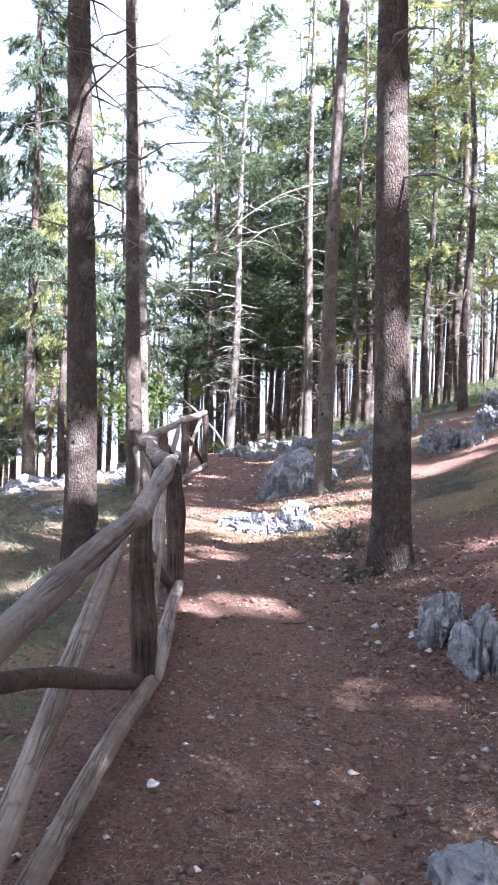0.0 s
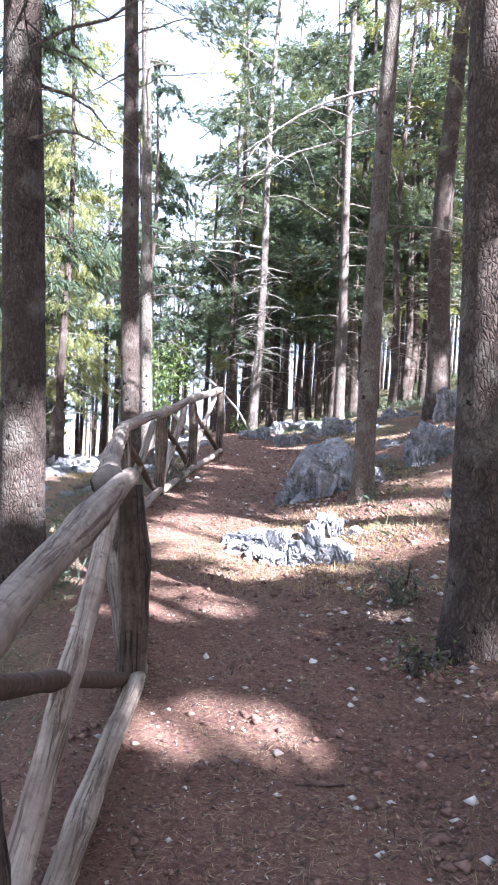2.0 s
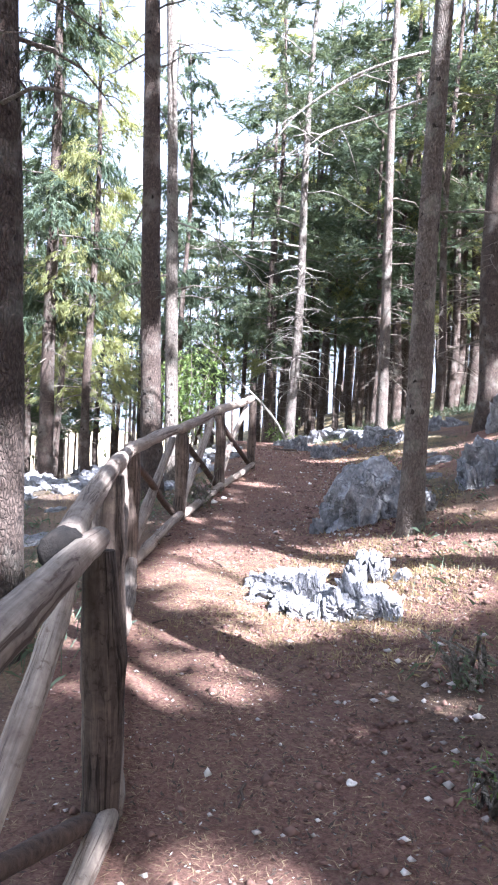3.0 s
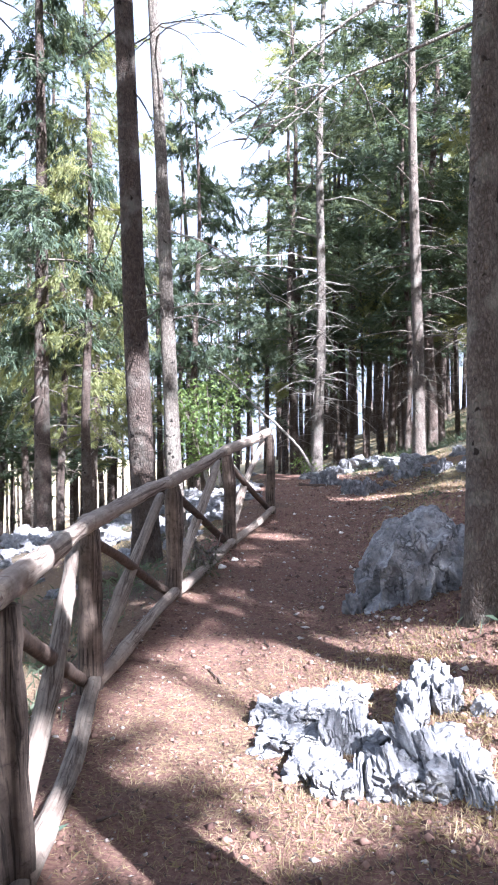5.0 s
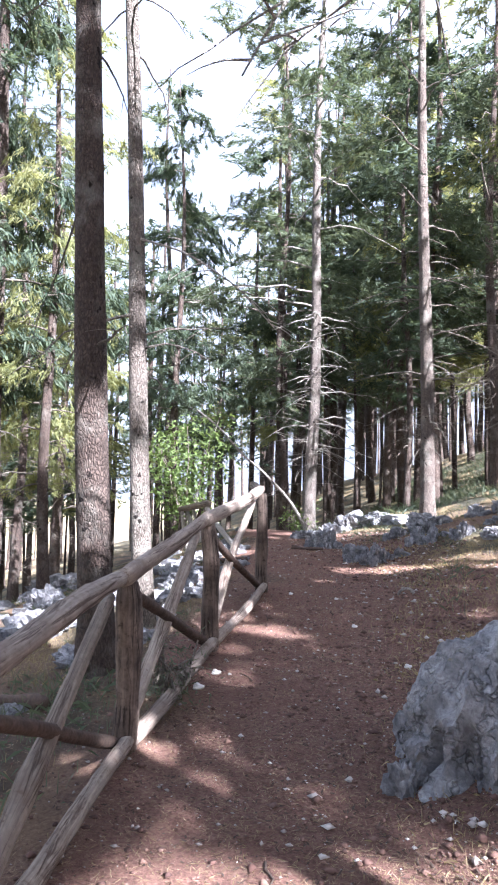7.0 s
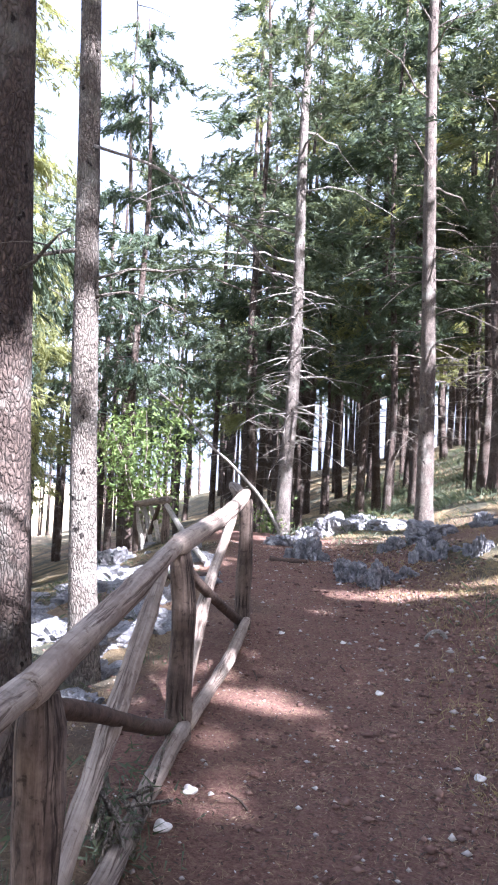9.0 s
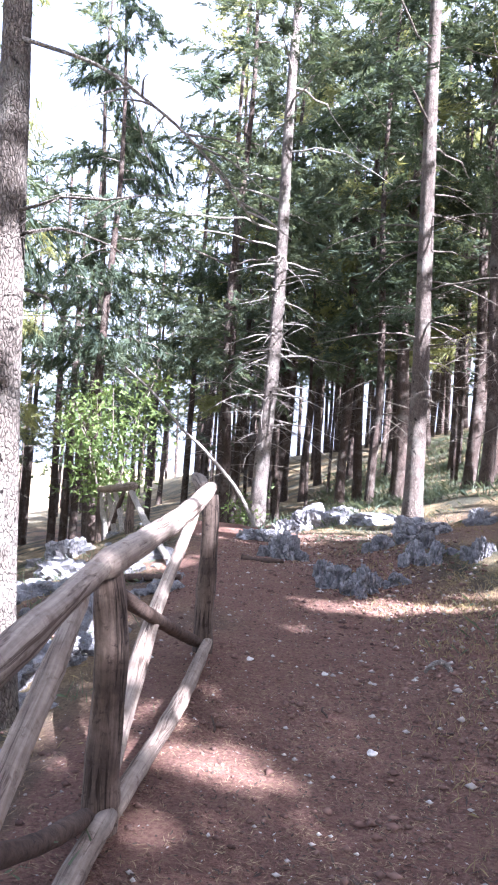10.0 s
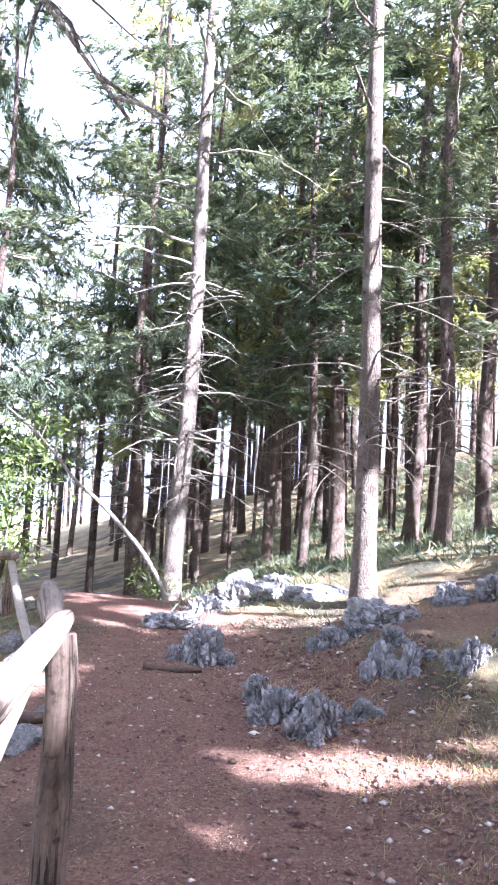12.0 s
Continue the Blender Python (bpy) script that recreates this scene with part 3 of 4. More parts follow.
conifer(10, 0.26, 13, 2.6, 1.9, 60, per=40, clumps=34, leaf=(0.14, 0.021), at=stand(-5.4, 15.9), dead=10, wob=0.015, mat=NEEDLE_DARK, hang=0.9)
conifer(11, 0.16, 10, 1.5, 1.6, 48, per=32, clumps=26, leaf=(0.11, 0.018), at=stand(-4.9, 16.4), dead=6, mat=NEEDLE_GOLD_LIT, hang=0.9)
conifer(12, 0.16, 12, 3.2, 1.9, 44, per=40, leaf=(0.11, 0.017), at=stand(-6.5, 18.2), dead=14)
conifer(13, 0.36, 14, 3.2, 2.4, 17, per=28, clumps=20, leaf=(0.18, 0.024), hang=0.2, at=stand(1.9, 26.0), dead=20, mat=NEEDLE_DARK)
conifer(14, 0.22, 14, 2.8, 2.9, 36, per=40, clumps=50, leaf=(0.13, 0.022), at=stand(-3.4, 24.0), dead=30, mat=NEEDLE)
conifer(15, 0.22, 11, 2.4, 2.6, 32, per=40, clumps=50, leaf=(0.13, 0.022), at=stand(-5.6, 23.0), dead=30, mat=NEEDLE_DARK, hang=0.8)
conifer(16, 0.2, 13, 2.6, 2.2, 18, per=28, clumps=20, leaf=(0.15, 0.02), at=stand(2.9, 22.0), dead=20, mat=NEEDLE, hang=0.2)
conifer(17, 0.2, 13, 2.6, 2.0, 15, per=28, clumps=18, leaf=(0.14, 0.019), at=stand(3.4, 18.5), dead=20, mat=NEEDLE_GOLD_LIT, hang=0.3)
conifer(18, 0.2, 9, 2.2, 2.1, 40, clumps=28, per=40, leaf=(0.12, 0.02), at=stand(-6.8, 20.0), dead=10, mat=NEEDLE_GOLD_LIT, hang=0.8)
conifer(19, 0.17, 12, 2.7, 2.3, 36, per=32, clumps=40, leaf=(0.15, 0.023), at=stand(-0.6, 23.6), dead=16, mat=NEEDLE_DARK, hang=0.2)

# the wood beyond, and round about
rng = np.random.RandomState(5)
kinds = []
for k in range(5):
    kinds.append(conifer(60 + k, 0.24, 13 + k, (3.5, 3.1, 3.9, 2.8, 4.3)[k], 2.6, 24, 24, 28, (0.25, 0.036), (NEEDLE, NEEDLE_DARK, NEEDLE, NEEDLE_GOLD_LIT, NEEDLE_DARK)[k],
                         at=stand(-6.5 + 2.6 * k, 25 + 1.3 * (k % 3)), dead=9, sides=9, spread=0.5, hang=0.2, lean=(0.01 * (k - 2), 0)))
spots = []
while len(spots) < 108:
    y = rng.uniform(-14, 62) if len(spots) < 45 else rng.uniform(22, 52)
    x = rng.uniform(-34, 28) if len(spots) < 45 else -5 - (y - 14) * 0.12 + rng.uniform(-0.42, 0.42) * (y - 2)
    d = x - np.interp(y, CY, CX)
    if -3.2 < d < 3.4 or (y < 24 and -6 < d < 5):
        continue
    if 13 < math.degrees(math.atan2(-0.7 - x, y - 11)) < 21 and y > 24 and rng.uniform() < 0.2:
        continue
    if y > 22 and x > -0.6 + 0.14 * (y - 11) and rng.uniform() < 0.6:
        continue
    if x > 2 and y < 21 or y < 2:
        continue
    if min([9] + [math.hypot(x - a, y - b) for a, b in spots]) < 1.1:
        continue
    spots.append((x, y))
for k, (x, y) in enumerate(spots):
    s = rng.uniform(0.75, 1.2)
    t = copy_thing(kinds[k % 5], pose(*stand(x, y), 0, 0, rng.uniform(0, 360)))
    aside = math.degrees(math.atan2(-x, y - 8))
    low = (2.4 + 0.46 * math.hypot(x + 0.6, y - 11)) / 15.0
    t.scale = (s, s, min(low, 1.1) if 13 < aside < 34 else rng.uniform(0.9, 1.15))



def far_woods():
    """The dense wood behind: slim trunks and dark low boughs, too many to count."""
    w = np.random.RandomState(77)
    trunks, cen, out = [], [], []
    while len(trunks) < 300:
        y = w.uniform(27, 70)
        x = -4 - (y - 14) * 0.1 + w.uniform(-0.5, 0.55) * (y + 4)
        if abs(x - np.interp(y, CY, CX)) < 1.5 or (x < -0.42 * (y - 6) and w.uniform() < 0.3) or (14 < math.degrees(math.atan2(-0.7 - x, y - 11)) < 21 and w.uniform() < 0.4):
            continue
        z, h, r = float(land(x, y)), w.uniform(7, 13), w.uniform(0.05, 0.13)
        zz = np.linspace(-0.3, h, 6)
        p = np.stack([x + w.uniform(-0.03, 0.03) * zz, y + 0 * zz, z + zz], -1)
        trunks.append(tube(p, np.linspace(r, r * 0.3, 6), 6, 0.05, len(trunks), False))
        m = 13
        ang, rad, hh = w.uniform(0, 6.283, m), 1.6 * w.uniform(0.1, 1, m) ** 0.7, w.uniform(2.2 if w.uniform() < 0.35 else 3.8, h, m)
        cen.append(np.stack([x + rad * np.cos(ang), y + rad * np.sin(ang), z + hh], -1))
        out.append(np.stack([np.cos(ang), np.sin(ang), -0.2 + 0 * ang], -1))
    root = tagged(new("far_woods"), "dense dark conifer wood behind the nearer trees", "woods", kind="stuff")
    tagged(part("far_trunks", mesh_from("far_trunks", *joined(trunks), BARK), root), kind="stuff")
    v, f = leaves(np.vstack(cen), np.vstack(out), 16, 0.8, 0.3, 0.07, w, 0.4)
    tagged(part("far_boughs", mesh_from("far_boughs", v, f, NEEDLE_DARK, False), root), kind="stuff")


far_woods()
# unseen trees behind and to the left, added to block sky light
for k in range(18):
    x, y = (rng.uniform(-22, 3), rng.uniform(-16, -1)) if k < 9 else (rng.uniform(-24, -5.5), rng.uniform(-2, 11))
    t = copy_thing(kinds[k % 5], pose(*stand(x, y), 0, 0, rng.uniform(0, 360)))
    t.scale = (1, 1, rng.uniform(0.9, 1.15))

# unseen trees added on the slope, whose crowns shade the path
crng = np.random.RandomState(11)
for k in range(36):
    x, y = 3.6 + 2.1 * (k % 5) + crng.uniform(-0.7, 0.7), -7.5 + 3.6 * (k // 5) + crng.uniform(-0.8, 0.8)
    if y > 9:
        x += 2.2 + 0.1 * (y - 9)
    conifer(200 + k, 0.26, 12.5 + crng.uniform(-1.5, 2.5), 4.5, 2.5, 36, 8, 28, (0.34, 0.105), NEEDLE, at=stand(x, y), dead=2, sides=8, spread=0.6, keep=shading)

# ---- rocks ----


def rock_mesh(seed, ridge=0.75, fins=3.4, detail=4, boxy=0.0, flat=1.15):
    """Weathered limestone: a lump cut by upright flutes, sharp ribs and deep fissures."""
    bm = bmesh.new()
    bmesh.ops.create_icosphere(bm, subdivisions=detail, radius=1.0)
    off = Vector((seed * 7.3, seed * 3.1, seed * 1.7))
    for v in bm.verts:
        c = v.co.copy()
        if boxy:
            m = max(abs(c.x), abs(c.y), abs(c.z))
            c = c.lerp(c / m * 0.85, boxy)
        big = noise.noise(c * 1.2 + off) * 0.42
        q = Vector((c.x * fins, c.y * fins, c.z * fins * 0.4)) + off
        q += noise.noise_vector(c * 2.5 + off) * 0.5
        rib = 1 - abs(noise.noise(q)) * 2
        fis = abs(noise.noise(q * 0.62 + off))
        cut = max(0.0, 1 - fis / 0.085)
        fine = noise.noise(c * 9 + off) * 0.05 + abs(noise.noise(c * 19 + off)) * 0.05
        low = 0.55 + 0.45 * min(1, max(0, 0.8 - c.z))
        k = 1 + big + ridge * low * (0.34 * rib - 0.55 * cut) + fine
        c = Vector((c.x * k, c.y * k, c.z * (1 + big + fine + ridge * 0.2 * rib)))
        if c.z > flat:
            c.z = flat + (c.z - flat) * 0.45
        v.co = c
    me = bpy.data.meshes.new("rock")
    bm.to_mesh(me)
    bm.free()
    me.materials.append(ROCK)
    return me


def karst_mesh(seed, flute=0.22, pits=0.30, cells=2.6, detail=5, boxy=0.3, dome=0.0, grain=1.0):
    """Rain-eaten limestone: sharp upright runnels, knife edges and open crevices; a dome keeps its top smooth."""
    bm = bmesh.new()
    bmesh.ops.create_icosphere(bm, subdivisions=detail, radius=1.0)
    off = Vector((seed * 5.3, seed * 2.9, seed * 1.3))
    for v in bm.verts:
        c = v.co.copy()
        m = max(abs(c.x), abs(c.y), abs(c.z))
        c = c.lerp(c / m * 0.85, boxy)
        big = noise.noise(c * 1.1 + off) * 0.3 + noise.noise(c * 2.4 + off) * 0.14
        warp = noise.noise_vector(c * 2.2 + off) * 0.35
        q = Vector((c.x * 3.2, c.y * 3.2, c.z * 0.9)) + warp + off
        rib = 1 - abs(noise.noise(q)) * 2.4
        rib += 0.5 * (1 - abs(noise.noise(q * 2.3 + off)) * 2.4)
        near, nxt = noise.voronoi(Vector((c.x * cells, c.y * cells, c.z * cells * 0.55)) + warp + off)[0][:2]
        cut = max(0.0, 1 - (nxt - near) / 0.14)
        small = grain * (abs(noise.noise(c * 8 + off)) * 0.10 + abs(noise.noise(c * 17 + off)) * 0.05)
        low = 1 - dome * min(1.0, max(0.0, (c.z + 0.15) / 0.7))
        k = 1 + big * (1 - 0.5 * dome) + low * (flute * (rib - 0.6) - pits * cut) - small * (1 - 0.6 * dome)
        c = Vector((c.x * k, c.y * k, c.z * k))
        v.co = c
    me = bpy.data.meshes.new("rock")
    bm.to_mesh(me)
    bm.free()
    me.materials.append(ROCK)
    return me


def rock(x, y, sx, sy, sz, seed, turn=0.0, label="", sink=0.2, karst=None, **shape):
    me = karst_mesh(seed, **karst) if karst else rock_mesh(seed, **shape)
    me.transform(Matrix.Diagonal((sx, sy, sz, 1)))
    ob = new("limestone_rock", me)
    ob.rotation_euler = (0, 0, radians(turn))
    ob.location = (x, y, gz(x, y) - sink * sz)
    return tagged(ob, label or "jagged grey-white limestone rock set in the ground", "rock", "rocks")


rock(0.45, 11.25, 0.47, 0.42, 0.60, 1, 10, "big grey limestone boulder with fluted flanks beside the path", karst=dict(flute=0.34, pits=0.26, cells=1.3, detail=6, boxy=0.1, dome=0.8, grain=0.7))


rock(0.80, 11.05, 0.20, 0.20, 0.26, 3, 40, "small fluted limestone against the big boulder", karst=dict(flute=0.3, pits=0.36, cells=1.8, detail=5, boxy=0.2))
rock(0.06, 11.0, 0.09, 0.10, 0.16, 4, 70, "small fluted limestone against the big boulder", karst=dict(flute=0.3, pits=0.36, cells=1.8, detail=4, boxy=0.2))


def slab_outcrop(label, slabs, cores):
    """Bedrock that breaks through the earth: leaning slabs parted by open fissures, against a low core."""
    x0, y0 = 0.5, 9.2
    z0 = gz(x0, y0)
    root = tagged(new("limestone_outcrop"), label, "rock", "rocks")
    root.location = (x0, y0, z0)
    for k, (x, y, ax, ay, rise, w, thick) in enumerate(slabs):
        a = Vector((x, y, gz(x, y) - 0.07))
        b = Vector((ax, ay, gz(x, y) + rise))
        way = (b - a).normalized()
        side = way.cross(Vector((0, 1, 0.2))).normalized()
        deep = side.cross(way)
        if deep.y < 0:
            deep, side = -deep, -side
        me = karst_mesh(20 + k, 0.012, 0.16, 0.9, 5, 0.8, grain=0.4)
        ln = (b - a).length
        me.transform(Matrix.Diagonal((w * 0.58, thick * 0.56, ln * 0.54, 1)))
        turn = Matrix((side, deep, way)).transposed()
        ob = part("rock_slab", me, root)
        ob.matrix_local = Matrix.Translation((a + b) / 2 + deep * thick * 0.5 - Vector((x0, y0, z0))) @ turn.to_4x4()
    for k, (x, y, sx, sy, sz) in enumerate(cores):
        me = karst_mesh(120 + k, 0.05, 0.26, 1.1, 5, 0.7, grain=0.5)
        me.transform(Matrix.Diagonal((sx, sy, sz, 1)))
        ob = part("rock_core", me, root)
        ob.location = (x - x0, y - y0, gz(x, y) - z0 - 0.2 * sz)
    return root


slab_outcrop("sunlit fissured white limestone outcrop at the path's edge", [
    (0.53, 8.80, 0.40, 8.98, 0.145, 0.088, 0.12), (0.61, 8.86, 0.43, 9.10, 0.20, 0.096, 0.14), (0.665, 8.80, 0.53, 9.06, 0.195, 0.088, 0.14), (0.72, 8.80, 0.64, 8.97, 0.125, 0.06, 0.12),
    (0.78, 8.74, 0.69, 8.93, 0.13, 0.055, 0.12), (0.82, 8.74, 0.77, 8.85, 0.08, 0.05, 0.1), (0.33, 8.86, 0.31, 8.92, 0.09, 0.034, 0.1), (0.36, 8.84, 0.335, 8.94, 0.145, 0.032, 0.1),
    (0.40, 8.85, 0.376, 8.93, 0.115, 0.032, 0.1), (0.22, 9.05, 0.185, 9.21, 0.175, 0.09, 0.12), (0.29, 9.11, 0.265, 9.29, 0.175, 0.085, 0.12), (0.14, 9.15, 0.153, 9.25, 0.10, 0.066, 0.1),
    (0.47, 9.16, 0.54, 9.42, 0.22, 0.09, 0.12), (0.71, 9.2, 0.673, 9.24, 0.06, 0.056, 0.06), (0.76, 9.09, 0.746, 9.13, 0.05, 0.042, 0.05)],
    [(0.57, 9.6, 0.1, 0.13, 0.25), (0.63, 9.54, 0.09, 0.12, 0.2), (0.5, 9.45, 0.08, 0.12, 0.2), (0.04, 9.46, 0.15, 0.17, 0.125), (-0.1, 9.44, 0.12, 0.13, 0.08), (0.17, 9.7, 0.13, 0.13, 0.09), (0.2, 9.42, 0.12, 0.14, 0.13), (0.6, 9.14, 0.15, 0.2, 0.12), (0.4, 9.14, 0.08, 0.14, 0.07), (0.02, 9.22, 0.17, 0.16, 0.085), (0.16, 9.02, 0.12, 0.13, 0.10), (0.27, 8.93, 0.10, 0.12, 0.11), (0.34, 9.28, 0.12, 0.12, 0.12), (0.5, 9.0, 0.16, 0.16, 0.1), (0.7, 9.0, 0.14, 0.16, 0.09)])


def ledge(label, lumps, seed):
    """A ledge of eaten bedrock: ragged lumps standing close together, each with smaller teeth at its foot."""
    x0, y0 = lumps[0][:2]
    z0 = gz(x0, y0)
    lrng = np.random.RandomState(seed)
    root = tagged(new("limestone_outcrop"), label, "rock", "rocks")
    root.location = (x0, y0, z0)
    for k, (x, y, w, h) in enumerate(lumps):
        for n in range(4):
            a = lrng.uniform(0, 6.283)
            f = 1.0 if n == 0 else lrng.uniform(0.35, 0.6)
            px, py = (x, y) if n == 0 else (x + w * 1.25 * math.cos(a), y + w * 1.1 * math.sin(a))
            me = karst_mesh(seed + 7 * k + n, 0.13, 0.50, 2.3, 5 if n == 0 else 4, 0.45, grain=1.3)
            me.transform(Matrix.Diagonal((w * f, w * f * lrng.uniform(0.7, 1.1), h * (f if n else 1) * lrng.uniform(0.85, 1.1), 1)))
            ob = part("rock_lump", me, root)
            ob.rotation_euler = (radians(lrng.uniform(-14, 14)), radians(lrng.uniform(-14, 14)), lrng.uniform(0, 6.28))
            ob.location = (px - x0, py - y0, gz(px, py) - z0 + 0.10 * h * f)
    return root


ledge("shaded fluted limestone ledge beside the path", [(-0.52, 16.2, 0.13, 0.20), (-0.76, 16.45, 0.12, 0.17), (-0.93, 16.75, 0.10, 0.14), (-1.38, 17.65, 0.17, 0.24), (-0.30, 16.3, 0.07, 0.09)], 40)
ledge("broken grey limestone ledge higher on the slope", [(0.62, 18.5, 0.13, 0.17), (0.98, 18.4, 0.14, 0.19), (1.3, 17.8, 0.13, 0.13), (0.95, 17.5, 0.10, 0.11), (0.74, 17.2, 0.06, 0.07)], 60)
ledge("dark fluted limestone ledge on the slope", [(-0.40, 17.75, 0.12, 0.16), (-0.2, 17.9, 0.08, 0.09), (-0.13, 16.95, 0.09, 0.18), (0.05, 16.9, 0.085, 0.16), (0.0, 17.4, 0.10, 0.13)], 80)
ledge("pale ragged limestone blocks on the slope", [(0.42, 16.8, 0.10, 0.19), (0.72, 16.5, 0.10, 0.13), (0.2, 17.0, 0.05, 0.05)], 100)
RUGGED = dict(flute=0.18, pits=0.28, cells=2.2, detail=5, boxy=0.5)
rock(-0.02, 18.1, 0.30, 0.22, 0.2, 52, 0, "grey flat-topped limestone at a tree's foot", karst=RUGGED)
rock(-1.2, 20.0, 0.42, 0.26, 0.28, 55, 10, "white limestone heap in full sun", karst=RUGGED)
rock(-1.62, 19.75, 0.24, 0.2, 0.2, 71, 40, "white limestone heap in full sun", karst=RUGGED)
rock(-0.9, 20.5, 0.26, 0.2, 0.2, 72, 70, "white limestone heap in full sun", karst=RUGGED)
rock(-1.86, 19.0, 0.30, 0.24, 0.15, 56, 10, "flat pale limestone block beside the path", karst=RUGGED)
for k, (x, y, w, h) in enumerate([(-3.05, 13.3, 0.36, 0.22), (-2.88, 14.4, 0.26, 0.14), (-2.33, 14.2, 0.27, 0.15), (-3.7, 17.7, 0.4, 0.2), (-4.2, 15.3, 0.34, 0.26), (-2.4, 15.1, 0.22, 0.2), (-4.35, 19.2, 0.35, 0.3),
                                   (-5.0, 17.0, 0.45, 0.28), (-3.75, 15.6, 0.3, 0.2), (-3.9, 13.4, 0.3, 0.2), (-3.4, 16.3, 0.3, 0.16), (-2.75, 16.6, 0.25, 0.16), (-4.7, 14.4, 0.4, 0.26), (-2.0, 13.0, 0.16, 0.1), (-2.35, 12.6, 0.2, 0.12)]):
    rock(x, y, w, w * (0.6 + 0.1 * (k % 4)), h, 150 + k, 37 * k, "pale eaten limestone rock on the lower slope", karst=dict(flute=0.24, pits=0.32, cells=2.4, detail=4, boxy=0.3))
rock(-1.34, 20.75, 0.22, 0.2, 0.26, 57, ridge=0.2)
rock(-0.43, 19.8, 0.36, 0.2, 0.12, 59)
rock(1.50, 12.1, 0.34, 0.28, 0.42, 60, 0, karst=RUGGED)
rock(1.35, 11.75, 0.14, 0.14, 0.3, 61, 0, karst=RUGGED)
rock(1.96, 15.9, 0.3, 0.28, 0.55, 62, 0, karst=RUGGED)
rock(2.3, 11.9, 0.3, 0.26, 0.34, 63, 0, karst=RUGGED)
rock(2.62, 11.6, 0.18, 0.2, 0.26, 64, 0, karst=RUGGED)
rock(2.95, 12.6, 0.2, 0.25, 0.36, 65, 0, karst=RUGGED)
rock(3.9, 16.5, 0.5, 0.4, 0.5, 66, 0, karst=RUGGED)
rock(1.80, 5.66, 0.12, 0.20, 0.28, 67, 10, karst=RUGGED)
rock(1.64, 6.05, 0.13, 0.18, 0.27, 68, -10, karst=RUGGED)
rock(1.55, 4.25, 0.12, 0.1, 0.12, 69, 0)
rock(0.80, 9.42, 0.055, 0.05, 0.07, 70, 0, detail=3)
stones = [karst_mesh(80 + k, 0.14, 0.34, 1.6, 3, 0.45) for k in range(6)]
srng = np.random.RandomState(21)
count = 0
while count < 170:
    if count >= 120:
        x, y = srng.uniform(-5.6, -1.9), srng.uniform(10.3, 17.5)
        ok = x < -1.75 - 0.05 * (y - 10)
    elif count < 70:
        x, y = srng.uniform(-9, -1.6), srng.uniform(10.0, 22)
        ok = x < -1.9 - 0.03 * y
    else:
        x, y = srng.uniform(0.6, 5), srng.uniform(9, 26)
        ok = x - np.interp(y, CY, CX) > 1.5
    if not ok:
        continue
    count += 1
    k = srng.uniform(0.05, 0.17) * (1 if count > 70 or srng.uniform() < 0.7 else 1.4)
    ob = new("stone", stones[count % 6])
    ob.scale, ob.rotation_euler = (k, k * srng.uniform(0.7, 1.2), k * srng.uniform(0.6, 1.0)), (0, 0, srng.uniform(0, 6.28))
    ob.location = (x, y, gz(x, y) - 0.15 * k)
    tagged(ob, "weathered grey-white limestone lying on the forest floor", "stone", "loose stones")

for k in range(120):
    x, y = srng.uniform(-4.7, -2.1), srng.uniform(12.4, 17.6)
    r = srng.uniform(0.05, 0.2)
    ob = new("stone", stones[k % 6])
    ob.scale, ob.rotation_euler = (r, r * srng.uniform(0.7, 1.2), r * srng.uniform(0.5, 0.9)), (0, 0, srng.uniform(0, 6.28))
    ob.location = (x, y, gz(x, y) - 0.15 * r)
    tagged(ob, "pale sunlit limestone rubble below the fence", "stone", "loose stones")

# ---- leaning dead sapling, broken limb, shrub ----


def bare_stem(name, pts, r0, r1, twigs, seed, label, category, parent=None):
    rng = np.random.RandomState(seed)
    p = np.array(pts, float)
    u = np.linspace(0, len(p) - 1, 6 * len(p))
    line = np.stack([np.interp(u, np.arange(len(p)), p[:, k]) for k in range(3)], -1)
    line[2:-2] = (line[:-4] + line[1:-3] + line[2:-2] + line[3:-1] + line[4:]) / 5
    v, f = tube(line, np.linspace(r0, r1, len(line)), 8, 0.05, seed)
    root = tagged(new(name), label, category)
    part("stem", mesh_from("stem", v, f, PALEWOOD), root)
    for k in range(twigs):
        i = int(len(line) * (0.35 + 0.62 * (k + 0.5) / twigs))
        q, qr = branch(line[i], rng.uniform(0, 6.283), rng.uniform(0.18, 0.55), rng.uniform(-0.6, 0.3), 0.3, 0.007, rng, 6)
        part("twig", mesh_from("twig", *tube(q, qr, 4, 0, k, False), PALEWOOD), root)
    return root


bare_stem("dead_sapling", [(-2.15, 20.5, gz(-2.15, 20.5) - 0.1), (-2.2, 20.5, 1.55), (-2.47, 20.5, 2.0), (-3.02, 20.5, 2.55), (-3.32, 20.5, 2.76), (-3.79, 20.5, 3.29), (-4.25, 20.5, 3.64)], 0.034, 0.014, 7, 3,
          "bleached dead sapling leaning over beside the path", "dead tree")
bare_stem("broken_limb", [(-2.33, 13.5, 4.42), (-1.9, 13.49, 4.27), (-1.5, 13.65, 4.0), (-1.2, 13.86, 3.65)], 0.011, 0.005, 12, 5, "long dead limb with drooping twigs on a conifer", "branch")
bare_stem("dry_branch", [(0.76, 10.4, 4.75), (0.55, 10.4, 4.72), (0.21, 10.4, 4.62), (-0.22, 10.4, 4.36), (-0.42, 10.4, 4.1), (-0.54, 10.4, 3.9)], 0.014, 0.004, 9, 9, "thin dead branch reaching over the path", "branch")
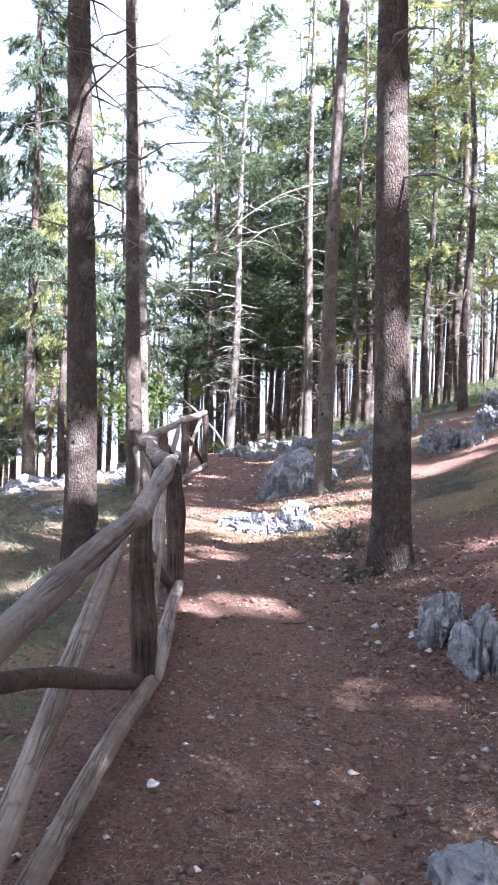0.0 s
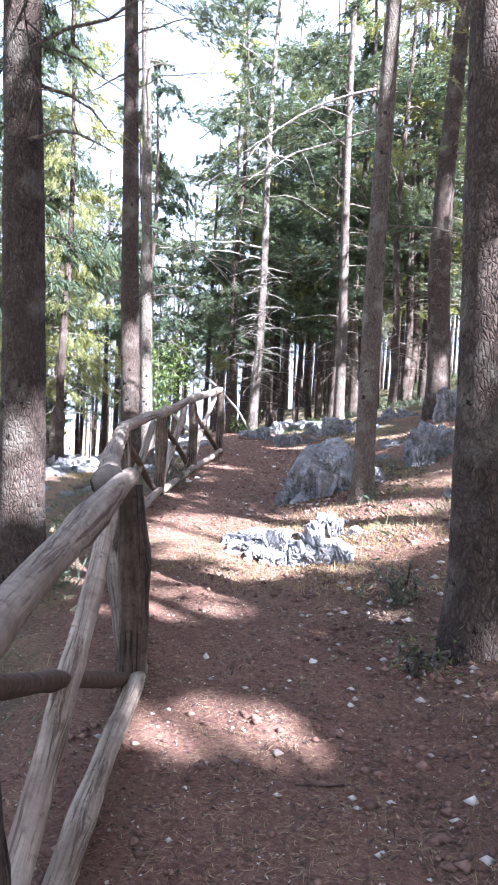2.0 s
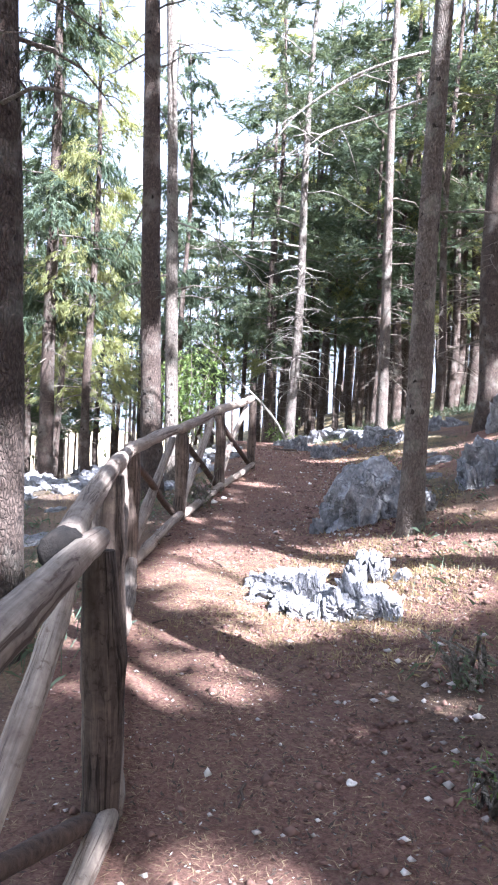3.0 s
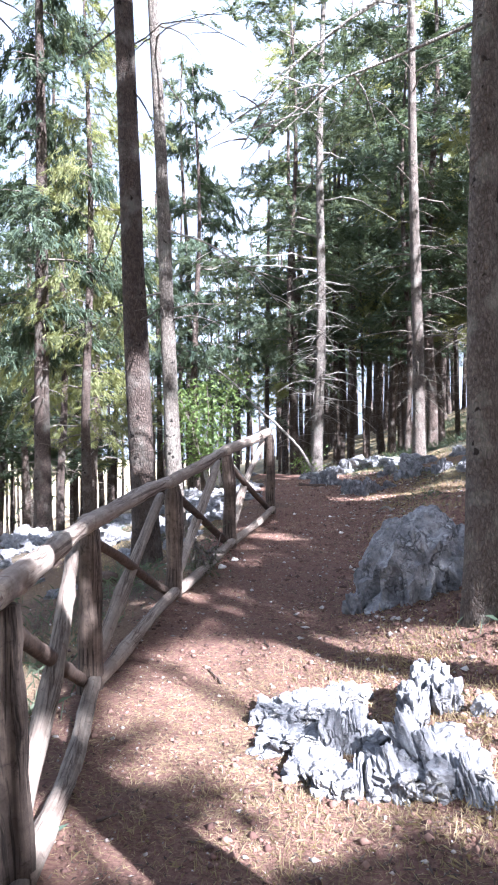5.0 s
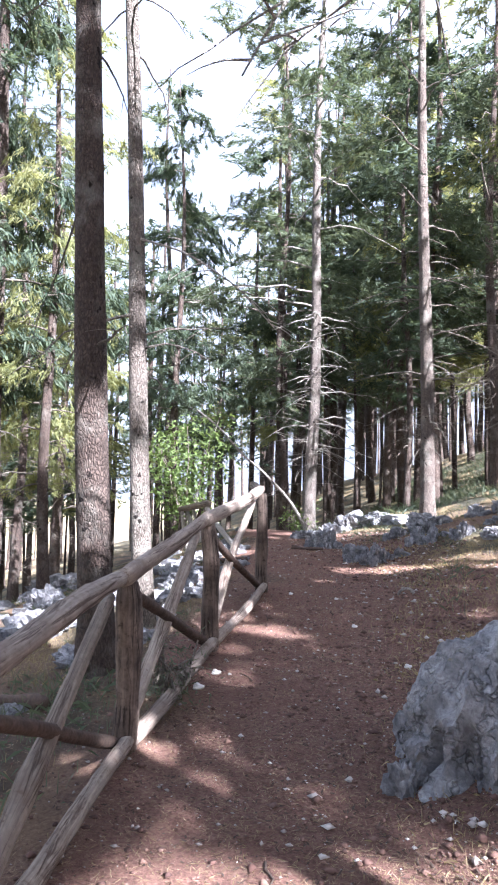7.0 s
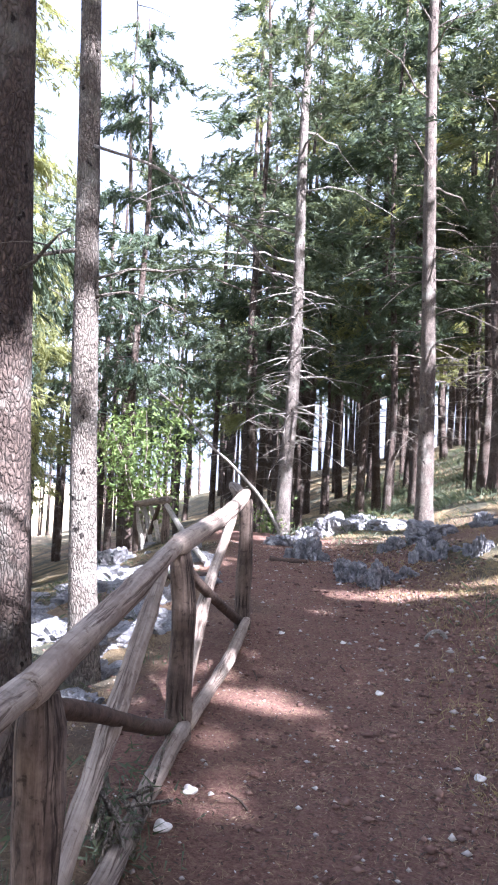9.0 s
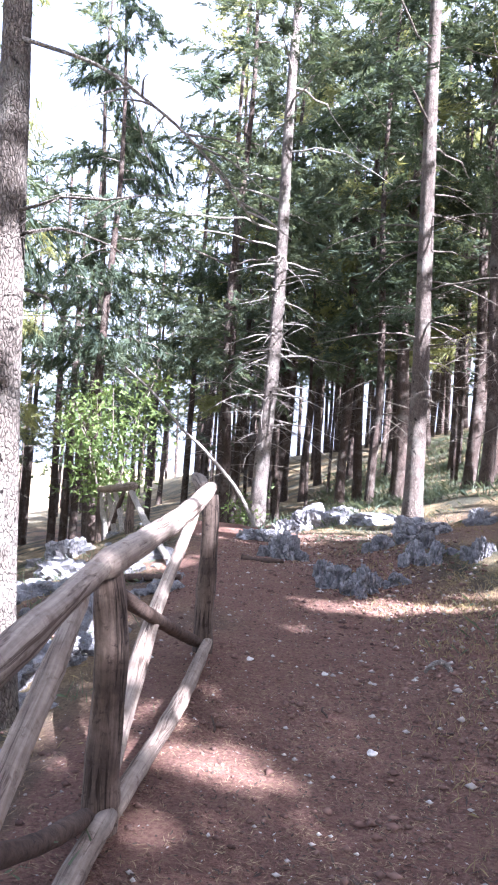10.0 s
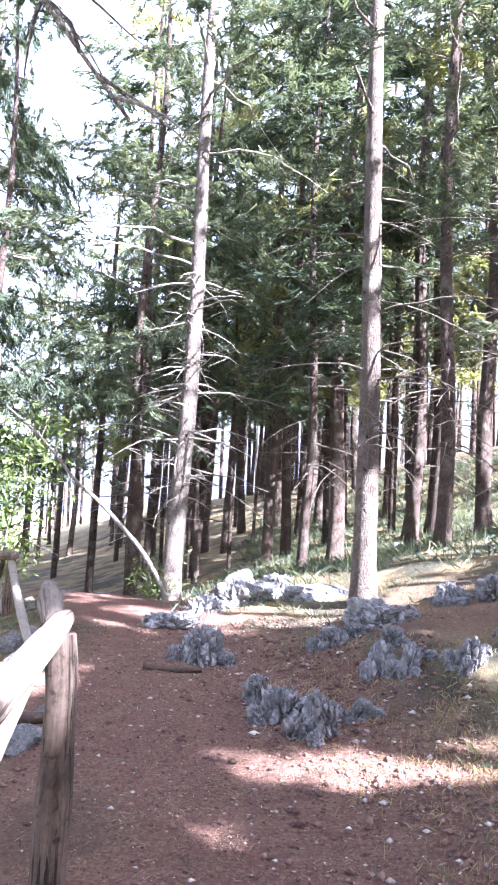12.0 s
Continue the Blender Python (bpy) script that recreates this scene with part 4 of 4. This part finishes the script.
bare_stem("dry_branch", [(0.76, 10.4, 4.42), (0.35, 10.4, 4.3), (0.02, 10.4, 4.22), (-0.38, 10.4, 3.98)], 0.011, 0.004, 8, 10, "thin dead branch reaching over the path", "branch")


def shrub(x, y, base, top, r, n, seed, mat=BROAD, leaf=(0.09, 0.045), label="leafy green shrub in the sun at the wood's edge"):
    rng = np.random.RandomState(seed)
    root = tagged(new("shrub"), label, "shrub")
    g = gz(x, y)
    root.location = (x, y, g)
    pieces, cen, out = [], [], []
    for k in range(9):
        yaw = rng.uniform(0, 6.283)
        a = np.array([0.1 * math.cos(yaw), 0.1 * math.sin(yaw), -0.1])
        b = np.array([r * 0.8 * math.cos(yaw), r * 0.8 * math.sin(yaw), rng.uniform(0.75, 1.0) * top])
        s = np.linspace(0, 1, 8)[:, None]
        p = a + (b - a) * s + rng.normal(0, 0.05, (8, 3)) * s
        p[:, :2] *= s ** 0.6
        pieces.append(tube(p, np.linspace(0.022, 0.006, 8), 5, 0, k, False))
        m = n // 9
        u = rng.uniform(base / top, 1, m)
        q = np.stack([np.interp(u, np.linspace(0, 1, 8), p[:, j]) for j in range(3)], -1) + rng.normal(0, 0.3, (m, 3)) * r * np.array([1, 1, 0.6])
        cen.append(q)
        out.append(rng.normal(0, 1, (m, 3)))
    part("stem", mesh_from("stem", *joined(pieces), TWIG), root)
    v, f = leaves(np.vstack(cen), np.vstack(out), 5, 0.22, leaf[0], leaf[1], rng, 0.3)
    tagged(part("foliage", mesh_from("foliage", v, f, mat, False), root), kind="stuff")
    return root


shrub(-4.95, 22.0, 1.0, 3.1, 0.85, 900, 4)
shrub(-2.35, 20.9, 0.05, 0.4, 0.28, 140, 6, BROAD, (0.06, 0.03), label="low bright green shrub beside the path")
shrub(1.12, 8.05, 0.05, 0.2, 0.08, 30, 8, GRASS, (0.05, 0.012), label="small green sapling on the slope")
shrub(1.2, 7.25, 0.02, 0.1, 0.12, 36, 9, BROAD, (0.035, 0.01), label="dark green sprigs at a tree's foot")
shrub(-1.3, 11.75, 0.02, 0.22, 0.16, 160, 12, GRASS, (0.05, 0.008), "dark green sprigs under the fence")

# ---- what lies and grows on the ground ----
grng = np.random.RandomState(31)


def strewn(name, n, mat, label, category, xy, length, width, lift, flat):
    x, y = xy
    n = len(x)
    z = rough_land(x, y) + lift
    yaw = grng.uniform(0, 6.283, n)
    d = np.stack([np.cos(yaw), np.sin(yaw), grng.uniform(-0.12, 0.22, n) * flat], -1)
    e = np.stack([-np.sin(yaw), np.cos(yaw), grng.uniform(-0.4, 0.4, n)], -1)
    ln = (length * grng.uniform(0.5, 1.5, n))[:, None]
    wd = (width * grng.uniform(0.7, 1.3, n))[:, None]
    c = np.stack([x, y, z], -1)
    v = np.stack([c - d * ln / 2, c + e * wd / 2, c + d * ln / 2, c - e * wd / 2], 1).reshape(-1, 3)
    ob = new(name, mesh_from(name, v, np.arange(4 * n).reshape(n, 4), mat, False))
    return tagged(ob, label, category, kind="stuff")


def along(n, near, far, half, shift=0.15):
    y = near + (far - near) * grng.uniform(0, 1, n) ** 1.3
    return np.interp(y, CY, CX) + grng.normal(shift, half, n), y


strewn("fallen_needles", 0, LITTER, "dry brown pine needles strewn over the path", "needles", along(110000, 2.5, 19, 0.85), 0.034, 0.0023, 0.003, 1.2)
strewn("straw_needles", 0, DRYGRASS, "straw-coloured dry needles round the rocks", "needles", (grng.normal(0.1, 0.6, 16000), grng.normal(9.3, 0.62, 16000)), 0.036, 0.0024, 0.004, 1.3)
strewn("dark_litter", 0, DARKWOOD, "dark scraps of bark and cone scales on the path", "litter", along(14000, 2.5, 18, 0.85), 0.024, 0.008, 0.004, 1.8)
strewn("leaf_flecks", 0, PEBBLE, "pale dry leaf scraps on the path", "leaves", along(5000, 3.0, 19, 0.95), 0.013, 0.006, 0.003, 2.0)


def crumbs(name, n, least, most, mat, label, half=0.9, shift=0.15):
    """Loose angular bits, mostly small, each an uneven eight-sided lump."""
    x, y = along(n, 2.6, 19, half, shift)
    base = np.array([(1, 0, 0), (-1, 0, 0), (0, 1, 0), (0, -1, 0), (0, 0, 1), (0, 0, -1)], float)
    tri = np.array([(0, 2, 4), (2, 1, 4), (1, 3, 4), (3, 0, 4), (2, 0, 5), (1, 2, 5), (3, 1, 5), (0, 3, 5)])
    size = least + (most - least) * grng.uniform(0, 1, n) ** 3
    sc = size[:, None, None] * grng.uniform(0.5, 1.4, (n, 6, 1)) * np.array([1, 1, 0.6])
    v = base[None] * sc + np.stack([x, y, rough_land(x, y) + size * 0.2], -1)[:, None]
    f = tri[None] + 6 * np.arange(n)[:, None, None]
    return tagged(new(name, mesh_from(name, v.reshape(-1, 3), f.reshape(-1, 3), mat, False)), label, name, kind="stuff")


crumbs("pebbles", 3000, 0.004, 0.017, PEBBLE, "small pale pebbles in the red earth", 1.0)
crumbs("earth_crumbs", 9000, 0.006, 0.024, CLOD, "loose dark crumbs of reddish earth and bark", 1.1)
crumbs("slope_pebbles", 1600, 0.005, 0.028, PEBBLE, "pale pebbles among the litter on the slope", 0.4, 1.1)
crumbs("slope_crumbs", 6000, 0.008, 0.03, CLOD, "dark clods and bark scraps on the slope", 0.45, 1.1)
strewn("slope_litter", 0, DARKWOOD, "dark twigs and bark scraps on the slope", "litter", along(7000, 3, 18, 0.45, 1.1), 0.05, 0.007, 0.006, 2.0)


def blades(name, spots, per, spread, length, width, mat, label):
    m = len(spots)
    i = np.repeat(np.arange(m), per)
    n = len(i)
    xy = spots[i] + grng.normal(0, spread, (n, 2))
    z = rough_land(xy[:, 0], xy[:, 1])
    yaw, tilt = grng.uniform(0, 6.283, n), grng.uniform(0.1, 1.1, n)
    d = np.stack([np.cos(yaw) * np.sin(tilt), np.sin(yaw) * np.sin(tilt), np.cos(tilt)], -1)
    e = np.stack([-np.sin(yaw), np.cos(yaw), 0 * yaw], -1) * width
    ln = (length * grng.uniform(0.4, 1.5, n))[:, None]
    a = np.stack([xy[:, 0], xy[:, 1], z - 0.01], -1)
    top = a + d * ln - np.array([0, 0, 0.25]) * ln * np.sin(tilt)[:, None]
    v = np.stack([a - e, a + e, a + d * ln * 0.6 + e * 0.7, top], 1).reshape(-1, 3)
    return tagged(new(name, mesh_from(name, v, np.arange(4 * n).reshape(n, 4), mat, False)), label, "grass", kind="stuff")


def sides(n, right, near=3.0, far=24.0, a=0.75, b=4.0):
    y = grng.uniform(near, far, n)
    d = a + (b - a) * grng.uniform(0, 1, n) ** 1.4
    return np.stack([np.interp(y, CY, CX) + (d if right else -d), y], -1)


blades("dry_grass", np.vstack([sides(150, True), sides(160, False, a=1.1), sides(170, True, 8, 17.5, 0.7, 1.9)]), 40, 0.11, 0.055, 0.0018, DRYGRASS, "yellowed dry grass on the slope")
near_rocks = np.vstack([np.stack([grng.normal(0.95, 0.22, 90), grng.normal(9.5, 0.35, 90)], -1), np.stack([grng.normal(0.35, 0.4, 70), grng.normal(8.65, 0.2, 70)], -1),
                        np.stack([grng.normal(0.3, 0.3, 40), grng.normal(10.05, 0.15, 40)], -1), np.stack([grng.normal(0.35, 0.35, 80), grng.normal(15.7, 0.3, 80)], -1),
                        np.stack([grng.normal(-2.85, 0.35, 110), grng.normal(12.8, 0.3, 110)], -1), np.stack([grng.normal(0.4, 0.5, 60), grng.normal(18.6, 0.5, 60)], -1)])
blades("straw_grass", near_rocks, 26, 0.08, 0.045, 0.0022, DRYGRASS, "short straw-coloured grass round the rocks")
blades("green_grass", np.vstack([sides(170, True, 9, 26, 1.0, 5), sides(190, False, 8, 24, 1.0, 6), sides(260, False, 1.5, 12, 0.95, 3.5)]), 22, 0.12, 0.11, 0.0028, GRASS, "dull green grass tufts under the trees")
blades("tall_grass", np.stack([grng.uniform(-2.0, 9.0, 1300), grng.uniform(19.8, 36, 1300)], -1), 26, 0.22, 0.2, 0.006, GRASS, "blue-green tall grass at the trees' feet")
for k in range(24):
    x, y = (float(q[0]) for q in along(1, 3, 17, 0.8))
    yaw, ln = grng.uniform(0, 6.283), grng.uniform(0.06, 0.2)
    if k == 0:
        x, y, yaw, ln = -0.52, 9.82, 2.2, 0.22
    d = np.array([math.cos(yaw), math.sin(yaw), 0]) * ln / 2
    s = np.linspace(-1, 1, 6)
    p = np.array([x, y, 0]) + d * s[:, None]
    p[:, :2] += grng.normal(0, 0.006, (6, 2))
    p[:, 2] = rough_land(p[:, 0], p[:, 1]) + 0.008
    stick = new("stick", mesh_from("stick", *tube(p, np.linspace(0.006, 0.003, 6), 5, 0.1, k), DARKWOOD))
    tagged(stick, "thin dark stick fallen on the path", "stick", "fallen sticks")

# single stones and wood on the path
pale_stone = rock_mesh(90, 0.2, 2.0, 3)
pale_stone.materials[0] = PALESTONE
for k, (x, y, r) in enumerate([(0.54, 4.58, 0.022), (0.72, 7.31, 0.018), (-1.19, 11.91, 0.034), (-1.17, 12.19, 0.03), (-0.02, 12.59, 0.024), (-0.46, 13.42, 0.022), (-0.72, 14.25, 0.018), (-1.15, 14.35, 0.02)]):
    ob = new("stone", pale_stone)
    ob.scale = (r, r * 0.85, r * 0.7)
    ob.location = (x, y, gz(x, y) + r * 0.15)
    tagged(ob, "pale rounded stone lying on the path", "stone", "loose stones")
ang = np.linspace(0.1, 2.9, 14)
arch = np.stack([-0.12 + 0.07 * np.cos(ang), 14.32 + 0.03 * np.sin(2 * ang), gz(-0.12, 14.32) - 0.01 + 0.075 * np.sin(ang)], -1)
tagged(new("root", mesh_from("root", *tube(arch, np.linspace(0.016, 0.010, 14), 7, 0.06, 4), PALEWOOD)), "pale root arching out of the slope", "root")
for k, (x, y, yaw, ln, r) in enumerate([(-1.55, 17.3, 0.15, 0.42, 0.03), (-2.35, 16.2, -0.2, 0.6, 0.035), (-2.2, 11.6, 2.7, 0.6, 0.04)]):
    d = np.array([math.cos(yaw), math.sin(yaw), 0]) * ln / 2
    a, b = np.array([x, y, 0]) - d, np.array([x, y, 0]) + d
    a[2], b[2] = gz(a[0], a[1]) + r * 0.8, gz(b[0], b[1]) + r * 0.8
    tagged(new("log", log_mesh(a, b, r, r * 0.85, DARKWOOD, 300 + k, 0.02)), "short dark fallen log on the forest floor", "log", "fallen logs")
